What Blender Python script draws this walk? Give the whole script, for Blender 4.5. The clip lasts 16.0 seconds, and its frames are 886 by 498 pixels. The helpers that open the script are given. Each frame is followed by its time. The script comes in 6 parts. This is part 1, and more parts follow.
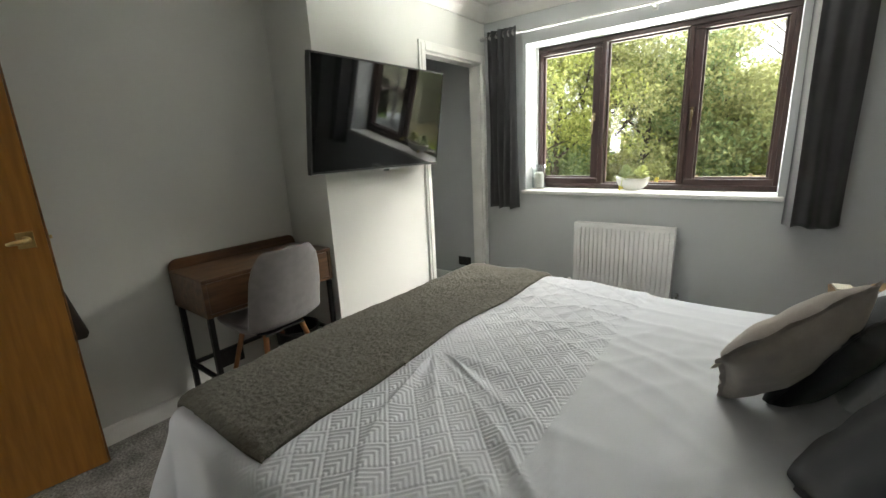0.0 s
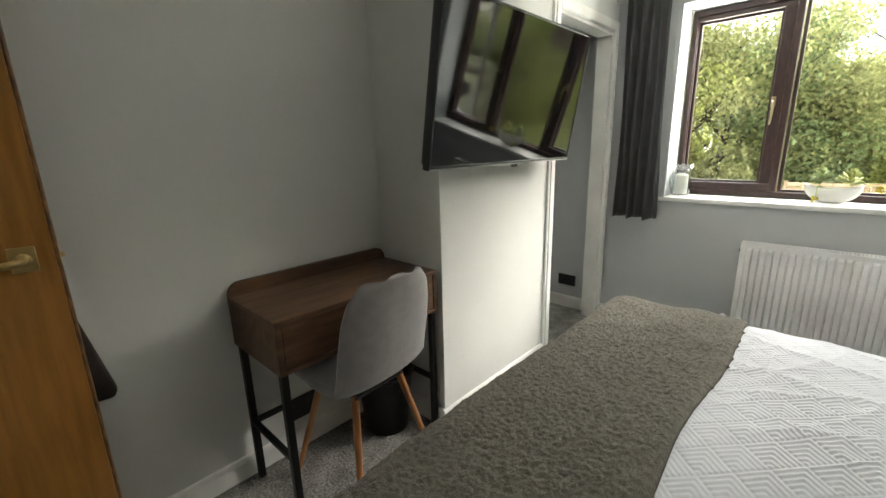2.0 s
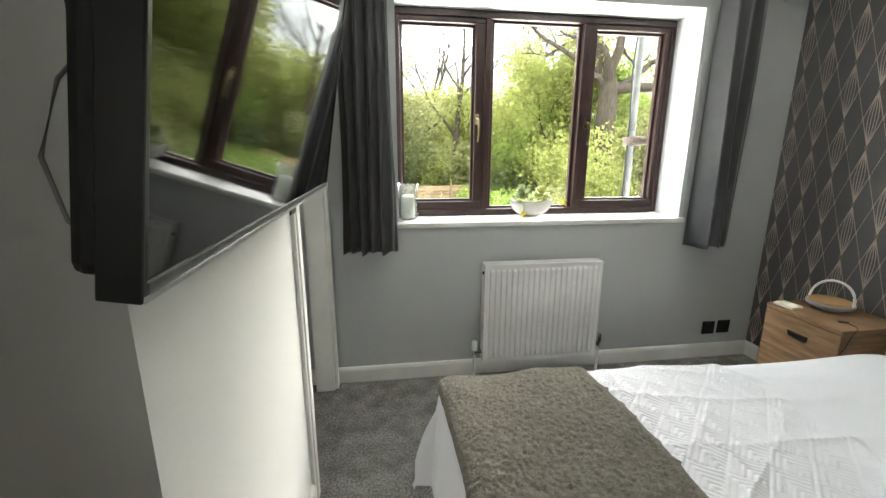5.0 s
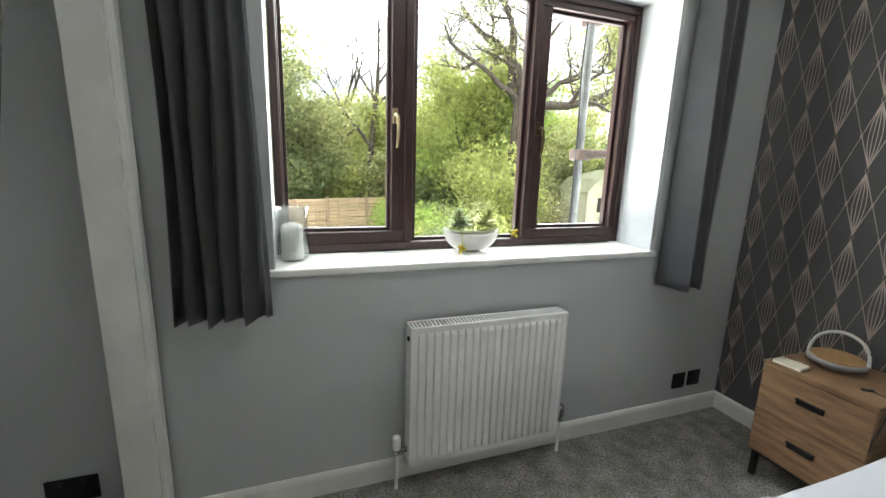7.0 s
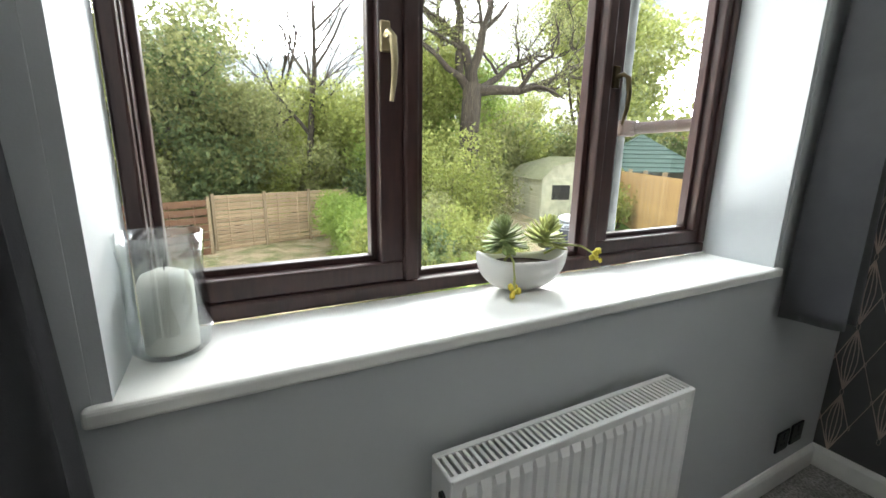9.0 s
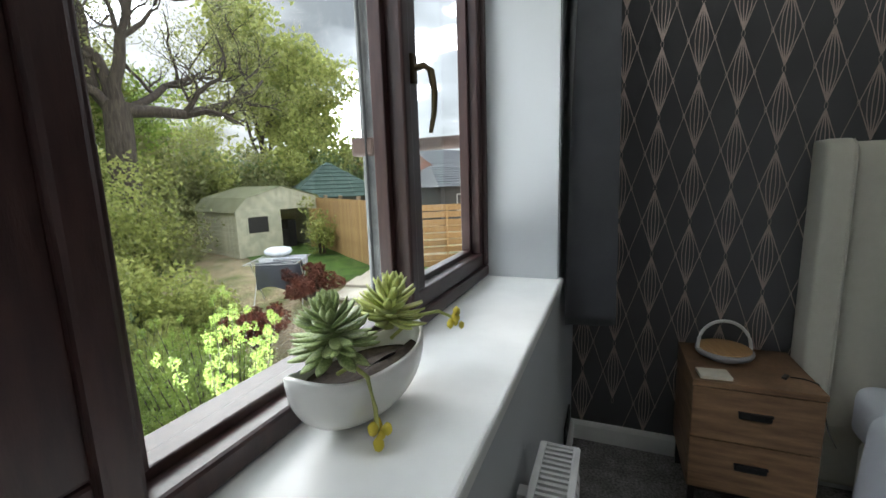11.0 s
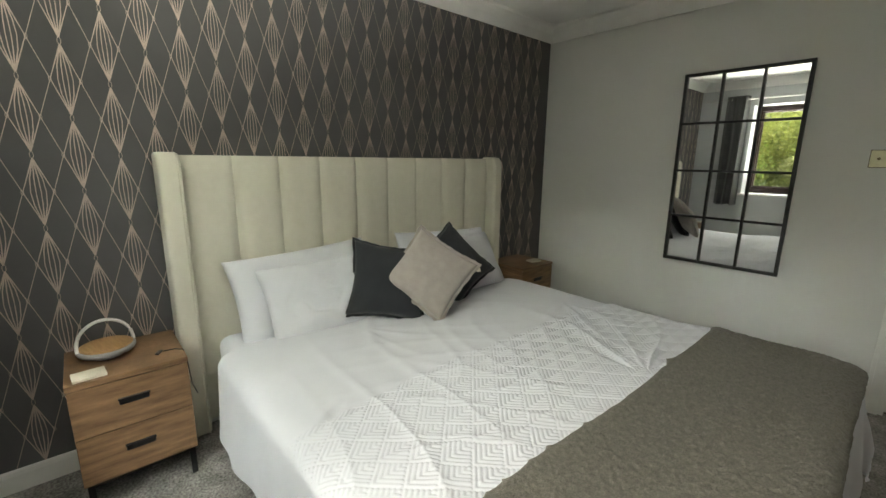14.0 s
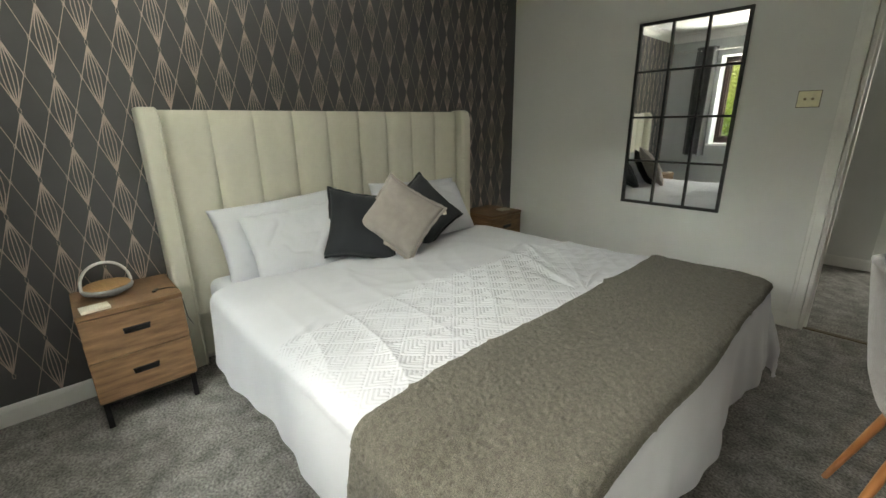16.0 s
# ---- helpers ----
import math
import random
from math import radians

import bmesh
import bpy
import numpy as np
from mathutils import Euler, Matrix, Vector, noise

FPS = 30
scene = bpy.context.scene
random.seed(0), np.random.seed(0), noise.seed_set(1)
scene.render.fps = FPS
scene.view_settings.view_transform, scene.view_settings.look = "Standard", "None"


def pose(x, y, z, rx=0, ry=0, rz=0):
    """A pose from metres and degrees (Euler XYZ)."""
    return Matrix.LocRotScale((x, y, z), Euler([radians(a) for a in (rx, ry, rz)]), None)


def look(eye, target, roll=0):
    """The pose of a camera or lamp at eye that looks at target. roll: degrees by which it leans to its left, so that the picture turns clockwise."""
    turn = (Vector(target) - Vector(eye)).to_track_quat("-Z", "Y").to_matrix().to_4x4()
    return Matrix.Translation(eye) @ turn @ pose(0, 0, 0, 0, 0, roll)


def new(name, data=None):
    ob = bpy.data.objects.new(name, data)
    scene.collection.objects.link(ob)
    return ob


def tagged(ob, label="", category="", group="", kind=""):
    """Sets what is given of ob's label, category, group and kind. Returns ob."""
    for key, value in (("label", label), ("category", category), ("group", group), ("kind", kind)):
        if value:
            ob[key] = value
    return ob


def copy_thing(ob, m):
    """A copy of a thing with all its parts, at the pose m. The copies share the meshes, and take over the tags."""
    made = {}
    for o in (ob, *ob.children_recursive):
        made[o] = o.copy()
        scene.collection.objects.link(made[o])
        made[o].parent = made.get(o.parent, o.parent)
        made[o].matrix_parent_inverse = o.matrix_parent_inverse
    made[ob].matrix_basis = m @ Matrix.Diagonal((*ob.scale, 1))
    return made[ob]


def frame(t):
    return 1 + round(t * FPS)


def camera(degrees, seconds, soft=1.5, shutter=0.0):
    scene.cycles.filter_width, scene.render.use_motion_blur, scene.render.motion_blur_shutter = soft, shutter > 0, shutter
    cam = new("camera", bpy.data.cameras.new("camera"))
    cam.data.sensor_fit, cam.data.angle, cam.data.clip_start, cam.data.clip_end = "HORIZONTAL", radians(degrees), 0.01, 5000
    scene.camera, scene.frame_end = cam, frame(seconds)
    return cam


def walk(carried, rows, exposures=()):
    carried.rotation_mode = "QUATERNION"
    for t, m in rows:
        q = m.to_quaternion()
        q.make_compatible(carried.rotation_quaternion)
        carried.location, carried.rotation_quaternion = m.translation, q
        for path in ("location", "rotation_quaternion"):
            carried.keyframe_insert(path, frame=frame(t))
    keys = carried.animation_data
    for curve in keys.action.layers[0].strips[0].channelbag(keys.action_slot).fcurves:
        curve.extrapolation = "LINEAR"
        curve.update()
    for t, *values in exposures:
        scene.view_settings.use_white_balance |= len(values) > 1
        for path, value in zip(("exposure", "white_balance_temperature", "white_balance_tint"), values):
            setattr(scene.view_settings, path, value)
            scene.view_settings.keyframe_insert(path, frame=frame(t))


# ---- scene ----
cam = camera(93.7, 16.0)
PATH = [
    (0, (-0.045, 0.11, 1.337), (-1.231, 1.648, 0.86), -2.7),
    (0.5, (-0.166, 0.142, 1.338), (-1.364, 1.674, 0.871), -2.3),
    (1, (-0.41, 0.21, 1.323), (-1.638, 1.719, 0.86), -2.0),
    (1.5, (-0.624, 0.262, 1.318), (-1.873, 1.75, 0.842), -1.7),
    (2, (-0.846, 0.365, 1.314), (-2.171, 1.782, 0.827), -1.4),
    (2.5, (-1.098, 0.417, 1.317), (-2.332, 1.915, 0.833), -1.3),
    (3, (-1.393, 0.457, 1.319), (-2.398, 2.118, 0.84), -2.6),
    (3.5, (-1.555, 0.588, 1.328), (-2.324, 2.37, 0.844), -2.2),
    (4, (-1.62, 0.737, 1.368), (-2.039, 2.63, 0.878), -2.4),
    (4.5, (-1.754, 0.932, 1.338), (-1.729, 2.874, 0.863), -1.3),
    (6.8, (-1.587, 1.784, 1.338), (-0.998, 3.652, 0.933), 1.8),
    (7, (-1.579, 1.869, 1.329), (-0.911, 3.71, 0.925), 1.9),
    (7.5, (-1.56, 2.014, 1.317), (-0.741, 3.787, 0.89), 2.1),
    (8, (-1.532, 2.189, 1.298), (-0.664, 3.934, 0.852), 1.8),
    (8.2, (-1.516, 2.29, 1.298), (-0.65, 4.036, 0.848), 1.4),
    (10.3, (-1.41, 3.223, 1.243), (-0.057, 4.658, 0.911), -1.5),
    (10.5, (-1.37, 3.231, 1.258), (0.134, 4.509, 0.935), -1.5),
    (11, (-1.304, 3.239, 1.271), (0.524, 3.985, 0.947), -1.8),
    (11.5, (-1.312, 3.214, 1.277), (0.65, 3.395, 0.932), -1.7),
    (12, (-1.36, 3.118, 1.284), (0.588, 2.838, 0.925), -1.2),
    (12.5, (-1.448, 2.98, 1.34), (0.425, 2.4, 0.947), 0.1),
    (13, (-1.503, 2.924, 1.365), (0.24, 2.029, 0.966), 0.8),
    (13.5, (-1.555, 2.87, 1.355), (0.042, 1.735, 0.956), 0.7),
    (14, (-1.578, 2.826, 1.354), (-0.111, 1.534, 0.933), 0.6),
    (14.5, (-1.658, 2.807, 1.331), (-0.263, 1.447, 0.877), 0.2),
    (15, (-1.756, 2.823, 1.297), (-0.377, 1.463, 0.799), -0.3),
    (15.5, (-1.808, 2.859, 1.292), (-0.421, 1.526, 0.746), -0.6),
    (16, (-1.833, 2.897, 1.282), (-0.431, 1.594, 0.701), -0.9),
]
EXPOSURES = [(0.0, 3.87, 6750, 9), (1.0, 3.82, 6750, 9), (2.0, 4.0, 6850, 9), (4.7, 3.95, 6700, 9), (7.0, 3.55, 6350, 10), (8.2, 3.55, 6300, 10), (10.3, 2.0, 6150, 11), (11.2, 2.15, 6050, 11), (12.5, 2.95, 6400, 8), (14.0, 3.75, 7050, 6), (16.0, 3.8, 6950, 6)]
walk(cam, [(t, look(eye, target, roll)) for t, eye, target, roll in PATH], EXPOSURES)

# ---- world and light ----
world = bpy.data.worlds.new("sky")
scene.world = world
world.use_nodes = True
wn = world.node_tree
wn.nodes.clear()
sky = wn.nodes.new("ShaderNodeTexSky")
sky.sky_type, sky.sun_disc = "NISHITA", False
sky.sun_elevation, sky.sun_rotation = radians(25), radians(36)
sky.dust_density = 1.0
wtc = wn.nodes.new("ShaderNodeTexCoord")
wmap = wn.nodes.new("ShaderNodeMapping")
wmap.inputs["Scale"].default_value = (1.0, 1.0, 3.0)
wmap.inputs["Location"].default_value = (0.35, 0.8, 0.1)
clouds = wn.nodes.new("ShaderNodeTexNoise")
clouds.inputs["Scale"].default_value, clouds.inputs["Detail"].default_value = 2.6, 7.0
cramp = wn.nodes.new("ShaderNodeValToRGB")
cramp.color_ramp.elements[0].position, cramp.color_ramp.elements[0].color = 0.38, (0.55, 0.59, 0.61, 1)
cramp.color_ramp.elements[1].position, cramp.color_ramp.elements[1].color = 0.72, (48, 49, 50, 1)
soft_cloud = cramp.color_ramp.elements.new(0.56)
soft_cloud.color = (1.7, 1.75, 1.78, 1)
wmix = wn.nodes.new("ShaderNodeMixRGB")
wmix.inputs["Fac"].default_value = 0.98
wbg = wn.nodes.new("ShaderNodeBackground")
wbg.inputs["Strength"].default_value = 0.15
wout = wn.nodes.new("ShaderNodeOutputWorld")
wn.links.new(wtc.outputs["Generated"], wmap.inputs["Vector"])
wn.links.new(wmap.outputs["Vector"], clouds.inputs["Vector"])
wn.links.new(clouds.outputs["Fac"], cramp.inputs["Fac"])
wn.links.new(sky.outputs["Color"], wmix.inputs["Color1"])
wn.links.new(cramp.outputs["Color"], wmix.inputs["Color2"])
wn.links.new(wmix.outputs["Color"], wbg.inputs["Color"])
wn.links.new(wbg.outputs["Background"], wout.inputs["Surface"])
sun_data = bpy.data.lights.new("sun", "SUN")
sun_data.energy, sun_data.angle, sun_data.color = 0.9, radians(35), (1.0, 0.96, 0.9)
sun_lamp = new("sun", sun_data)
sun_lamp.matrix_world = look((5.88, 8.09, 4.66), (0, 0, 0))

# unseen area lamp above the window head, added to strengthen the sky's light
skylight = bpy.data.lights.new("window_sky_fill", "AREA")
skylight.shape, skylight.size, skylight.size_y = "RECTANGLE", 6.5, 2.0
skylight.energy, skylight.color = 16, (0.97, 0.985, 1.0)
skylight_lamp = new("window_sky_fill", skylight)
skylight_lamp.matrix_world = look((-0.8, 8.2, 4.9), (-0.8, 3.4, 1.5))
# unseen fill lamp below the window, added to brighten the ceiling and walls
groundfill = bpy.data.lights.new("ground_fill", "AREA")
groundfill.shape, groundfill.size, groundfill.size_y = "RECTANGLE", 7.0, 3.0
groundfill.energy, groundfill.color = 250, (0.98, 0.99, 0.95)
ground_lamp = new("ground_fill", groundfill)
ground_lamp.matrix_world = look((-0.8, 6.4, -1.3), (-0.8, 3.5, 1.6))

# daylight in the window of the room across the landing
farlight = bpy.data.lights.new("far_window_sky", "AREA")
farlight.shape, farlight.size, farlight.size_y = "RECTANGLE", 1.0, 1.0
farlight.energy, farlight.color = 4, (1.0, 0.97, 0.92)
far_lamp = new("far_window_sky", farlight)
far_lamp.matrix_world = look((-3.3, -3.40, 1.53), (-2.6, -1.0, 1.1))


# ---- materials ----
def mat(name, color, rough=0.6, metal=0.0, color2=None, scale=8.0, detail=4.0, bump=0.0, bump_scale=200.0, spec=0.5,
        stretch=(1, 1, 1), lo=0.35, hi=0.65, fine=0.0, rand=0.0, sheen=0.0, bump_dist=0.002, transmission=0.0, rough2=None):
    m = bpy.data.materials.new(name)
    m.use_nodes = True
    nt = m.node_tree
    b = nt.nodes["Principled BSDF"]
    c1 = (*color, 1)
    c2 = (*(color2 if color2 else [k * 0.88 for k in color]), 1)
    tc = nt.nodes.new("ShaderNodeTexCoord")
    mp = nt.nodes.new("ShaderNodeMapping")
    mp.inputs["Scale"].default_value = stretch
    nt.links.new(tc.outputs["Object"], mp.inputs["Vector"])
    n1 = nt.nodes.new("ShaderNodeTexNoise")
    n1.inputs["Scale"].default_value, n1.inputs["Detail"].default_value = scale, detail
    nt.links.new(mp.outputs["Vector"], n1.inputs["Vector"])
    r = nt.nodes.new("ShaderNodeValToRGB")
    r.color_ramp.elements[0].position, r.color_ramp.elements[1].position = lo, hi
    r.color_ramp.elements[0].color, r.color_ramp.elements[1].color = c2, c1
    nt.links.new(n1.outputs["Fac"], r.inputs["Fac"])
    out = r.outputs["Color"]
    n2 = nt.nodes.new("ShaderNodeTexNoise")
    n2.inputs["Scale"].default_value, n2.inputs["Detail"].default_value = bump_scale, 3.0
    nt.links.new(mp.outputs["Vector"], n2.inputs["Vector"])
    if fine > 0:
        mr = nt.nodes.new("ShaderNodeMapRange")
        mr.inputs["From Min"].default_value, mr.inputs["From Max"].default_value = 0.3, 0.7
        mr.inputs["To Min"].default_value, mr.inputs["To Max"].default_value = 1 - fine, 1 + fine
        nt.links.new(n2.outputs["Fac"], mr.inputs["Value"])
        mx = nt.nodes.new("ShaderNodeMixRGB")
        mx.blend_type = "MULTIPLY"
        mx.inputs["Fac"].default_value = 1.0
        nt.links.new(out, mx.inputs["Color1"])
        nt.links.new(mr.outputs["Result"], mx.inputs["Color2"])
        out = mx.outputs["Color"]
    if rand > 0:
        oi = nt.nodes.new("ShaderNodeObjectInfo")
        mr2 = nt.nodes.new("ShaderNodeMapRange")
        mr2.inputs["To Min"].default_value, mr2.inputs["To Max"].default_value = 1 - rand, 1 + rand
        nt.links.new(oi.outputs["Random"], mr2.inputs["Value"])
        mx2 = nt.nodes.new("ShaderNodeMixRGB")
        mx2.blend_type = "MULTIPLY"
        mx2.inputs["Fac"].default_value = 1.0
        nt.links.new(out, mx2.inputs["Color1"])
        nt.links.new(mr2.outputs["Result"], mx2.inputs["Color2"])
        out = mx2.outputs["Color"]
    nt.links.new(out, b.inputs["Base Color"])
    b.inputs["Roughness"].default_value, b.inputs["Metallic"].default_value = rough, metal
    b.inputs["Specular IOR Level"].default_value = spec
    if rough2 is not None:
        rr = nt.nodes.new("ShaderNodeMapRange")
        rr.inputs["To Min"].default_value, rr.inputs["To Max"].default_value = rough, rough2
        nt.links.new(n1.outputs["Fac"], rr.inputs["Value"])
        nt.links.new(rr.outputs["Result"], b.inputs["Roughness"])
    if sheen:
        b.inputs["Sheen Weight"].default_value = sheen
        b.inputs["Sheen Roughness"].default_value = 0.5
    if transmission:
        b.inputs["Transmission Weight"].default_value = transmission
    if bump > 0:
        bp = nt.nodes.new("ShaderNodeBump")
        bp.inputs["Strength"].default_value, bp.inputs["Distance"].default_value = bump, bump_dist
        nt.links.new(n2.outputs["Fac"], bp.inputs["Height"])
        nt.links.new(bp.outputs["Normal"], b.inputs["Normal"])
    return m


def glass_mat(name, color=(1, 1, 1), rough=0.0, base=0.02, rim=0.45):
    m = bpy.data.materials.new(name)
    m.use_nodes = True
    nt = m.node_tree
    nt.nodes.clear()
    o = nt.nodes.new("ShaderNodeOutputMaterial")
    t = nt.nodes.new("ShaderNodeBsdfTransparent")
    t.inputs["Color"].default_value = (*color, 1)
    g = nt.nodes.new("ShaderNodeBsdfGlossy")
    g.inputs["Roughness"].default_value = rough
    f = nt.nodes.new("ShaderNodeLayerWeight")
    f.inputs["Blend"].default_value = 0.5
    pw = nt.nodes.new("ShaderNodeMath")
    pw.operation = "POWER"
    pw.inputs[1].default_value = 4.5
    nt.links.new(f.outputs["Facing"], pw.inputs[0])
    ad = nt.nodes.new("ShaderNodeMath")
    ad.operation = "MULTIPLY_ADD"
    ad.inputs[1].default_value, ad.inputs[2].default_value = rim, base
    nt.links.new(pw.outputs["Value"], ad.inputs[0])
    mx = nt.nodes.new("ShaderNodeMixShader")
    nt.links.new(ad.outputs["Value"], mx.inputs["Fac"])
    nt.links.new(t.outputs["BSDF"], mx.inputs[1])
    nt.links.new(g.outputs["BSDF"], mx.inputs[2])
    nt.links.new(mx.outputs["Shader"], o.inputs["Surface"])
    return m


M_WALL = mat("grey wall paint", (0.695, 0.70, 0.675), 0.62, color2=(0.67, 0.675, 0.65), scale=2.5, bump=0.12, bump_scale=260, spec=0.3)
# window wall and reveals: darker and bluer than M_WALL
M_WALLB = mat("darker blue grey wall", (0.50, 0.522, 0.53), 0.62, color2=(0.48, 0.502, 0.51), scale=2.5, bump=0.12, bump_scale=260, spec=0.3)
M_CEIL = mat("white ceiling paint", (0.85, 0.85, 0.83), 0.8, scale=3, bump=0.1, bump_scale=180, spec=0.2)
M_TRIM = mat("white satin trim paint", (0.82, 0.82, 0.79), 0.5, scale=5, bump=0.05, bump_scale=90)
M_CARPET = mat("grey cut pile carpet", (0.30, 0.29, 0.272), 0.95, color2=(0.165, 0.16, 0.15), scale=11, detail=15, lo=0.33, hi=0.67,
               bump=1.0, bump_scale=100, fine=0.5, spec=0.1, bump_dist=0.006)
M_PAPER = mat("charcoal wallpaper", (0.10, 0.10, 0.101), 0.5, color2=(0.085, 0.085, 0.086), scale=4, bump=0.15, bump_scale=400, spec=0.35)
M_COPPER = mat("rose copper print", (0.60, 0.48, 0.42), 0.42, 0.65, scale=30, fine=0.12)
M_FRAME = mat("mahogany brown window foil", (0.048, 0.022, 0.019), 0.38, color2=(0.028, 0.012, 0.011), scale=14, stretch=(6, 6, 1), bump=0.12, bump_scale=120)
M_SEAL = mat("black rubber seal", (0.012, 0.012, 0.012), 0.6)
M_GLASS = glass_mat("window glass", (0.96, 0.98, 0.97))
M_CLEAR = glass_mat("clear glass", (0.90, 0.92, 0.92), 0.0, 0.13, 0.9)
M_BRASS = mat("polished brass", (0.68, 0.52, 0.25), 0.28, 1.0, scale=60, rough2=0.45)
M_DULLBRASS = mat("dull brass", (0.36, 0.30, 0.18), 0.32, 1.0, scale=60, rough2=0.5)
# bronze trim; also the shaded look of the backlit second window handle
M_BRONZE_BACKLIT = mat("dark bronze and backlit metal", (0.10, 0.075, 0.04), 0.35, 1.0, scale=40)
M_BLACK = mat("black metal", (0.014, 0.014, 0.015), 0.42, 0.3, scale=40, bump=0.1)
M_PLASTIC = mat("black plastic", (0.010, 0.010, 0.011), 0.35, scale=40)
M_SCREEN = mat("black glossy screen", (0.004, 0.004, 0.005), 0.045, spec=0.75, scale=3)
M_CREAM = mat("cream linen upholstery", (0.68, 0.655, 0.555), 0.85, color2=(0.655, 0.63, 0.53), scale=30, bump=0.6, bump_scale=700, fine=0.06, sheen=0.25)
M_WHITE = mat("white cotton", (0.66, 0.672, 0.715), 0.9, color2=(0.635, 0.647, 0.69), scale=6, bump=0.25, bump_scale=520, sheen=0.15, spec=0.2)
M_THROW = mat("olive grey fleece", (0.165, 0.155, 0.128), 0.97, color2=(0.125, 0.117, 0.096), scale=60, detail=8, bump=0.8, bump_scale=330, fine=0.40,
              sheen=0.12, spec=0.1, bump_dist=0.006)
M_STEEL = mat("brushed steel", (0.55, 0.55, 0.54), 0.3, 1.0, scale=50)
M_CURTAIN = mat("charcoal satin curtain", (0.098, 0.10, 0.106), 0.40, color2=(0.082, 0.084, 0.09), scale=9, bump=0.25, bump_scale=600, sheen=0.4)
M_RAD = mat("white radiator enamel", (0.90, 0.90, 0.89), 0.3, scale=4, bump=0.03, bump_scale=60)
M_MIRROR = mat("mirror silver", (0.88, 0.89, 0.88), 0.015, 1.0, color2=(0.87, 0.88, 0.87), scale=2)
M_DARKCUSH = mat("slate velvet cushion", (0.018, 0.021, 0.026), 0.85, scale=16, bump=0.5, bump_scale=600, sheen=0.15, fine=0.1)
M_TAUPE = mat("taupe linen cushion", (0.40, 0.36, 0.33), 0.9, scale=22, bump=0.6, bump_scale=600, sheen=0.2, fine=0.08)
M_OAK = mat("rustic oak veneer", (0.30, 0.18, 0.095), 0.5, color2=(0.125, 0.07, 0.036), scale=5, detail=7, stretch=(1.2, 1.0, 9), lo=0.3, hi=0.72,
            bump=0.3, bump_scale=60, fine=0.1)
M_WALNUT = mat("walnut veneer", (0.165, 0.085, 0.042), 0.36, color2=(0.05, 0.025, 0.013), scale=3.6, detail=7, stretch=(9, 1.0, 9), lo=0.3, hi=0.72,
               bump=0.25, bump_scale=60, fine=0.12)
M_BEECH = mat("orange beech leg", (0.42, 0.18, 0.07), 0.4, color2=(0.33, 0.14, 0.05), scale=6, stretch=(8, 8, 1))
M_PALEWOOD = mat("pale wood tray", (0.50, 0.30, 0.13), 0.45, color2=(0.42, 0.24, 0.10), scale=8, stretch=(2, 14, 2))
M_CHAIRFAB = mat("grey woven seat fabric", (0.22, 0.205, 0.205), 0.9, color2=(0.19, 0.178, 0.178), scale=25, bump=0.6, bump_scale=650, fine=0.12, sheen=0.3)
M_DOOR = mat("varnished orange oak door", (0.47, 0.215, 0.045), 0.38, color2=(0.33, 0.14, 0.028), scale=5, detail=6, stretch=(9, 9, 0.8), lo=0.3, hi=0.7, bump=0.12, bump_scale=70)
M_EDGE = mat("worn door edge", (0.30, 0.135, 0.045), 0.5, color2=(0.10, 0.045, 0.02), scale=30, stretch=(4, 4, 1))
M_LEATHER = mat("dark brown leather", (0.035, 0.024, 0.019), 0.5, color2=(0.02, 0.014, 0.012), scale=20, bump=0.4, bump_scale=300)
M_CERAMIC = mat("white ceramic", (0.78, 0.77, 0.74), 0.25, scale=8, bump=0.04, bump_scale=80)
M_WAX = mat("ivory candle wax", (0.80, 0.78, 0.70), 0.5, scale=8)
M_SOIL = mat("dark potting soil", (0.035, 0.022, 0.014), 0.95, scale=60, bump=1, bump_scale=150, fine=0.4)
M_SUCC = mat("dull green succulent", (0.34, 0.41, 0.16), 0.5, color2=(0.17, 0.23, 0.08), scale=25, rand=0.15)
M_SUCC2 = mat("yellow green succulent", (0.52, 0.55, 0.19), 0.5, color2=(0.33, 0.38, 0.10), scale=25, rand=0.15)
M_YELLOW = mat("yellow succulent flower", (0.62, 0.50, 0.05), 0.6)
M_SWITCH = mat("satin pale brass plate", (0.90, 0.86, 0.62), 0.4, 0.0, scale=30)
M_PAPERCARD = mat("cream card", (0.66, 0.63, 0.52), 0.7, scale=20)
M_LAMPWHITE = mat("white lamp plastic", (0.78, 0.77, 0.75), 0.4, scale=9)
M_LAMPGREY = mat("grey lamp base", (0.34, 0.34, 0.35), 0.55, scale=9)
M_VALVE = mat("chrome valve", (0.6, 0.6, 0.6), 0.15, 1.0)


# ---- mesh helpers ----
def mesh_of(name, bm, material, smooth=False):
    me = bpy.data.meshes.new(name)
    bm.normal_update()
    bm.to_mesh(me)
    bm.free()
    for k in (material if isinstance(material, (list, tuple)) else [material]):
        me.materials.append(k)
    if smooth:
        for p in me.polygons:
            p.use_smooth = True
    return me


def thing(name, label, category, x=0.0, y=0.0, z=0.0, rz=0.0, group="", kind=""):
    ob = new(name)
    ob.empty_display_size = 0.1
    ob.matrix_basis = pose(x, y, z, 0, 0, rz)
    return tagged(ob, label, category, group, kind)


def part(name, bm, material, parent=None, label="", smooth=False):
    ob = new(name, mesh_of(name, bm, material, smooth))
    if parent is not None:
        ob.parent = parent
    if label:
        ob["label"] = label
    return ob


def solo(name, bm, material, label, category, smooth=False, group="", kind=""):
    return tagged(part(name, bm, material, None, "", smooth), label, category, group, kind)


def struct(name, bm, material, label="", smooth=False):
    return tagged(part(name, bm, material, None, "", smooth), label, "", "", "structure")


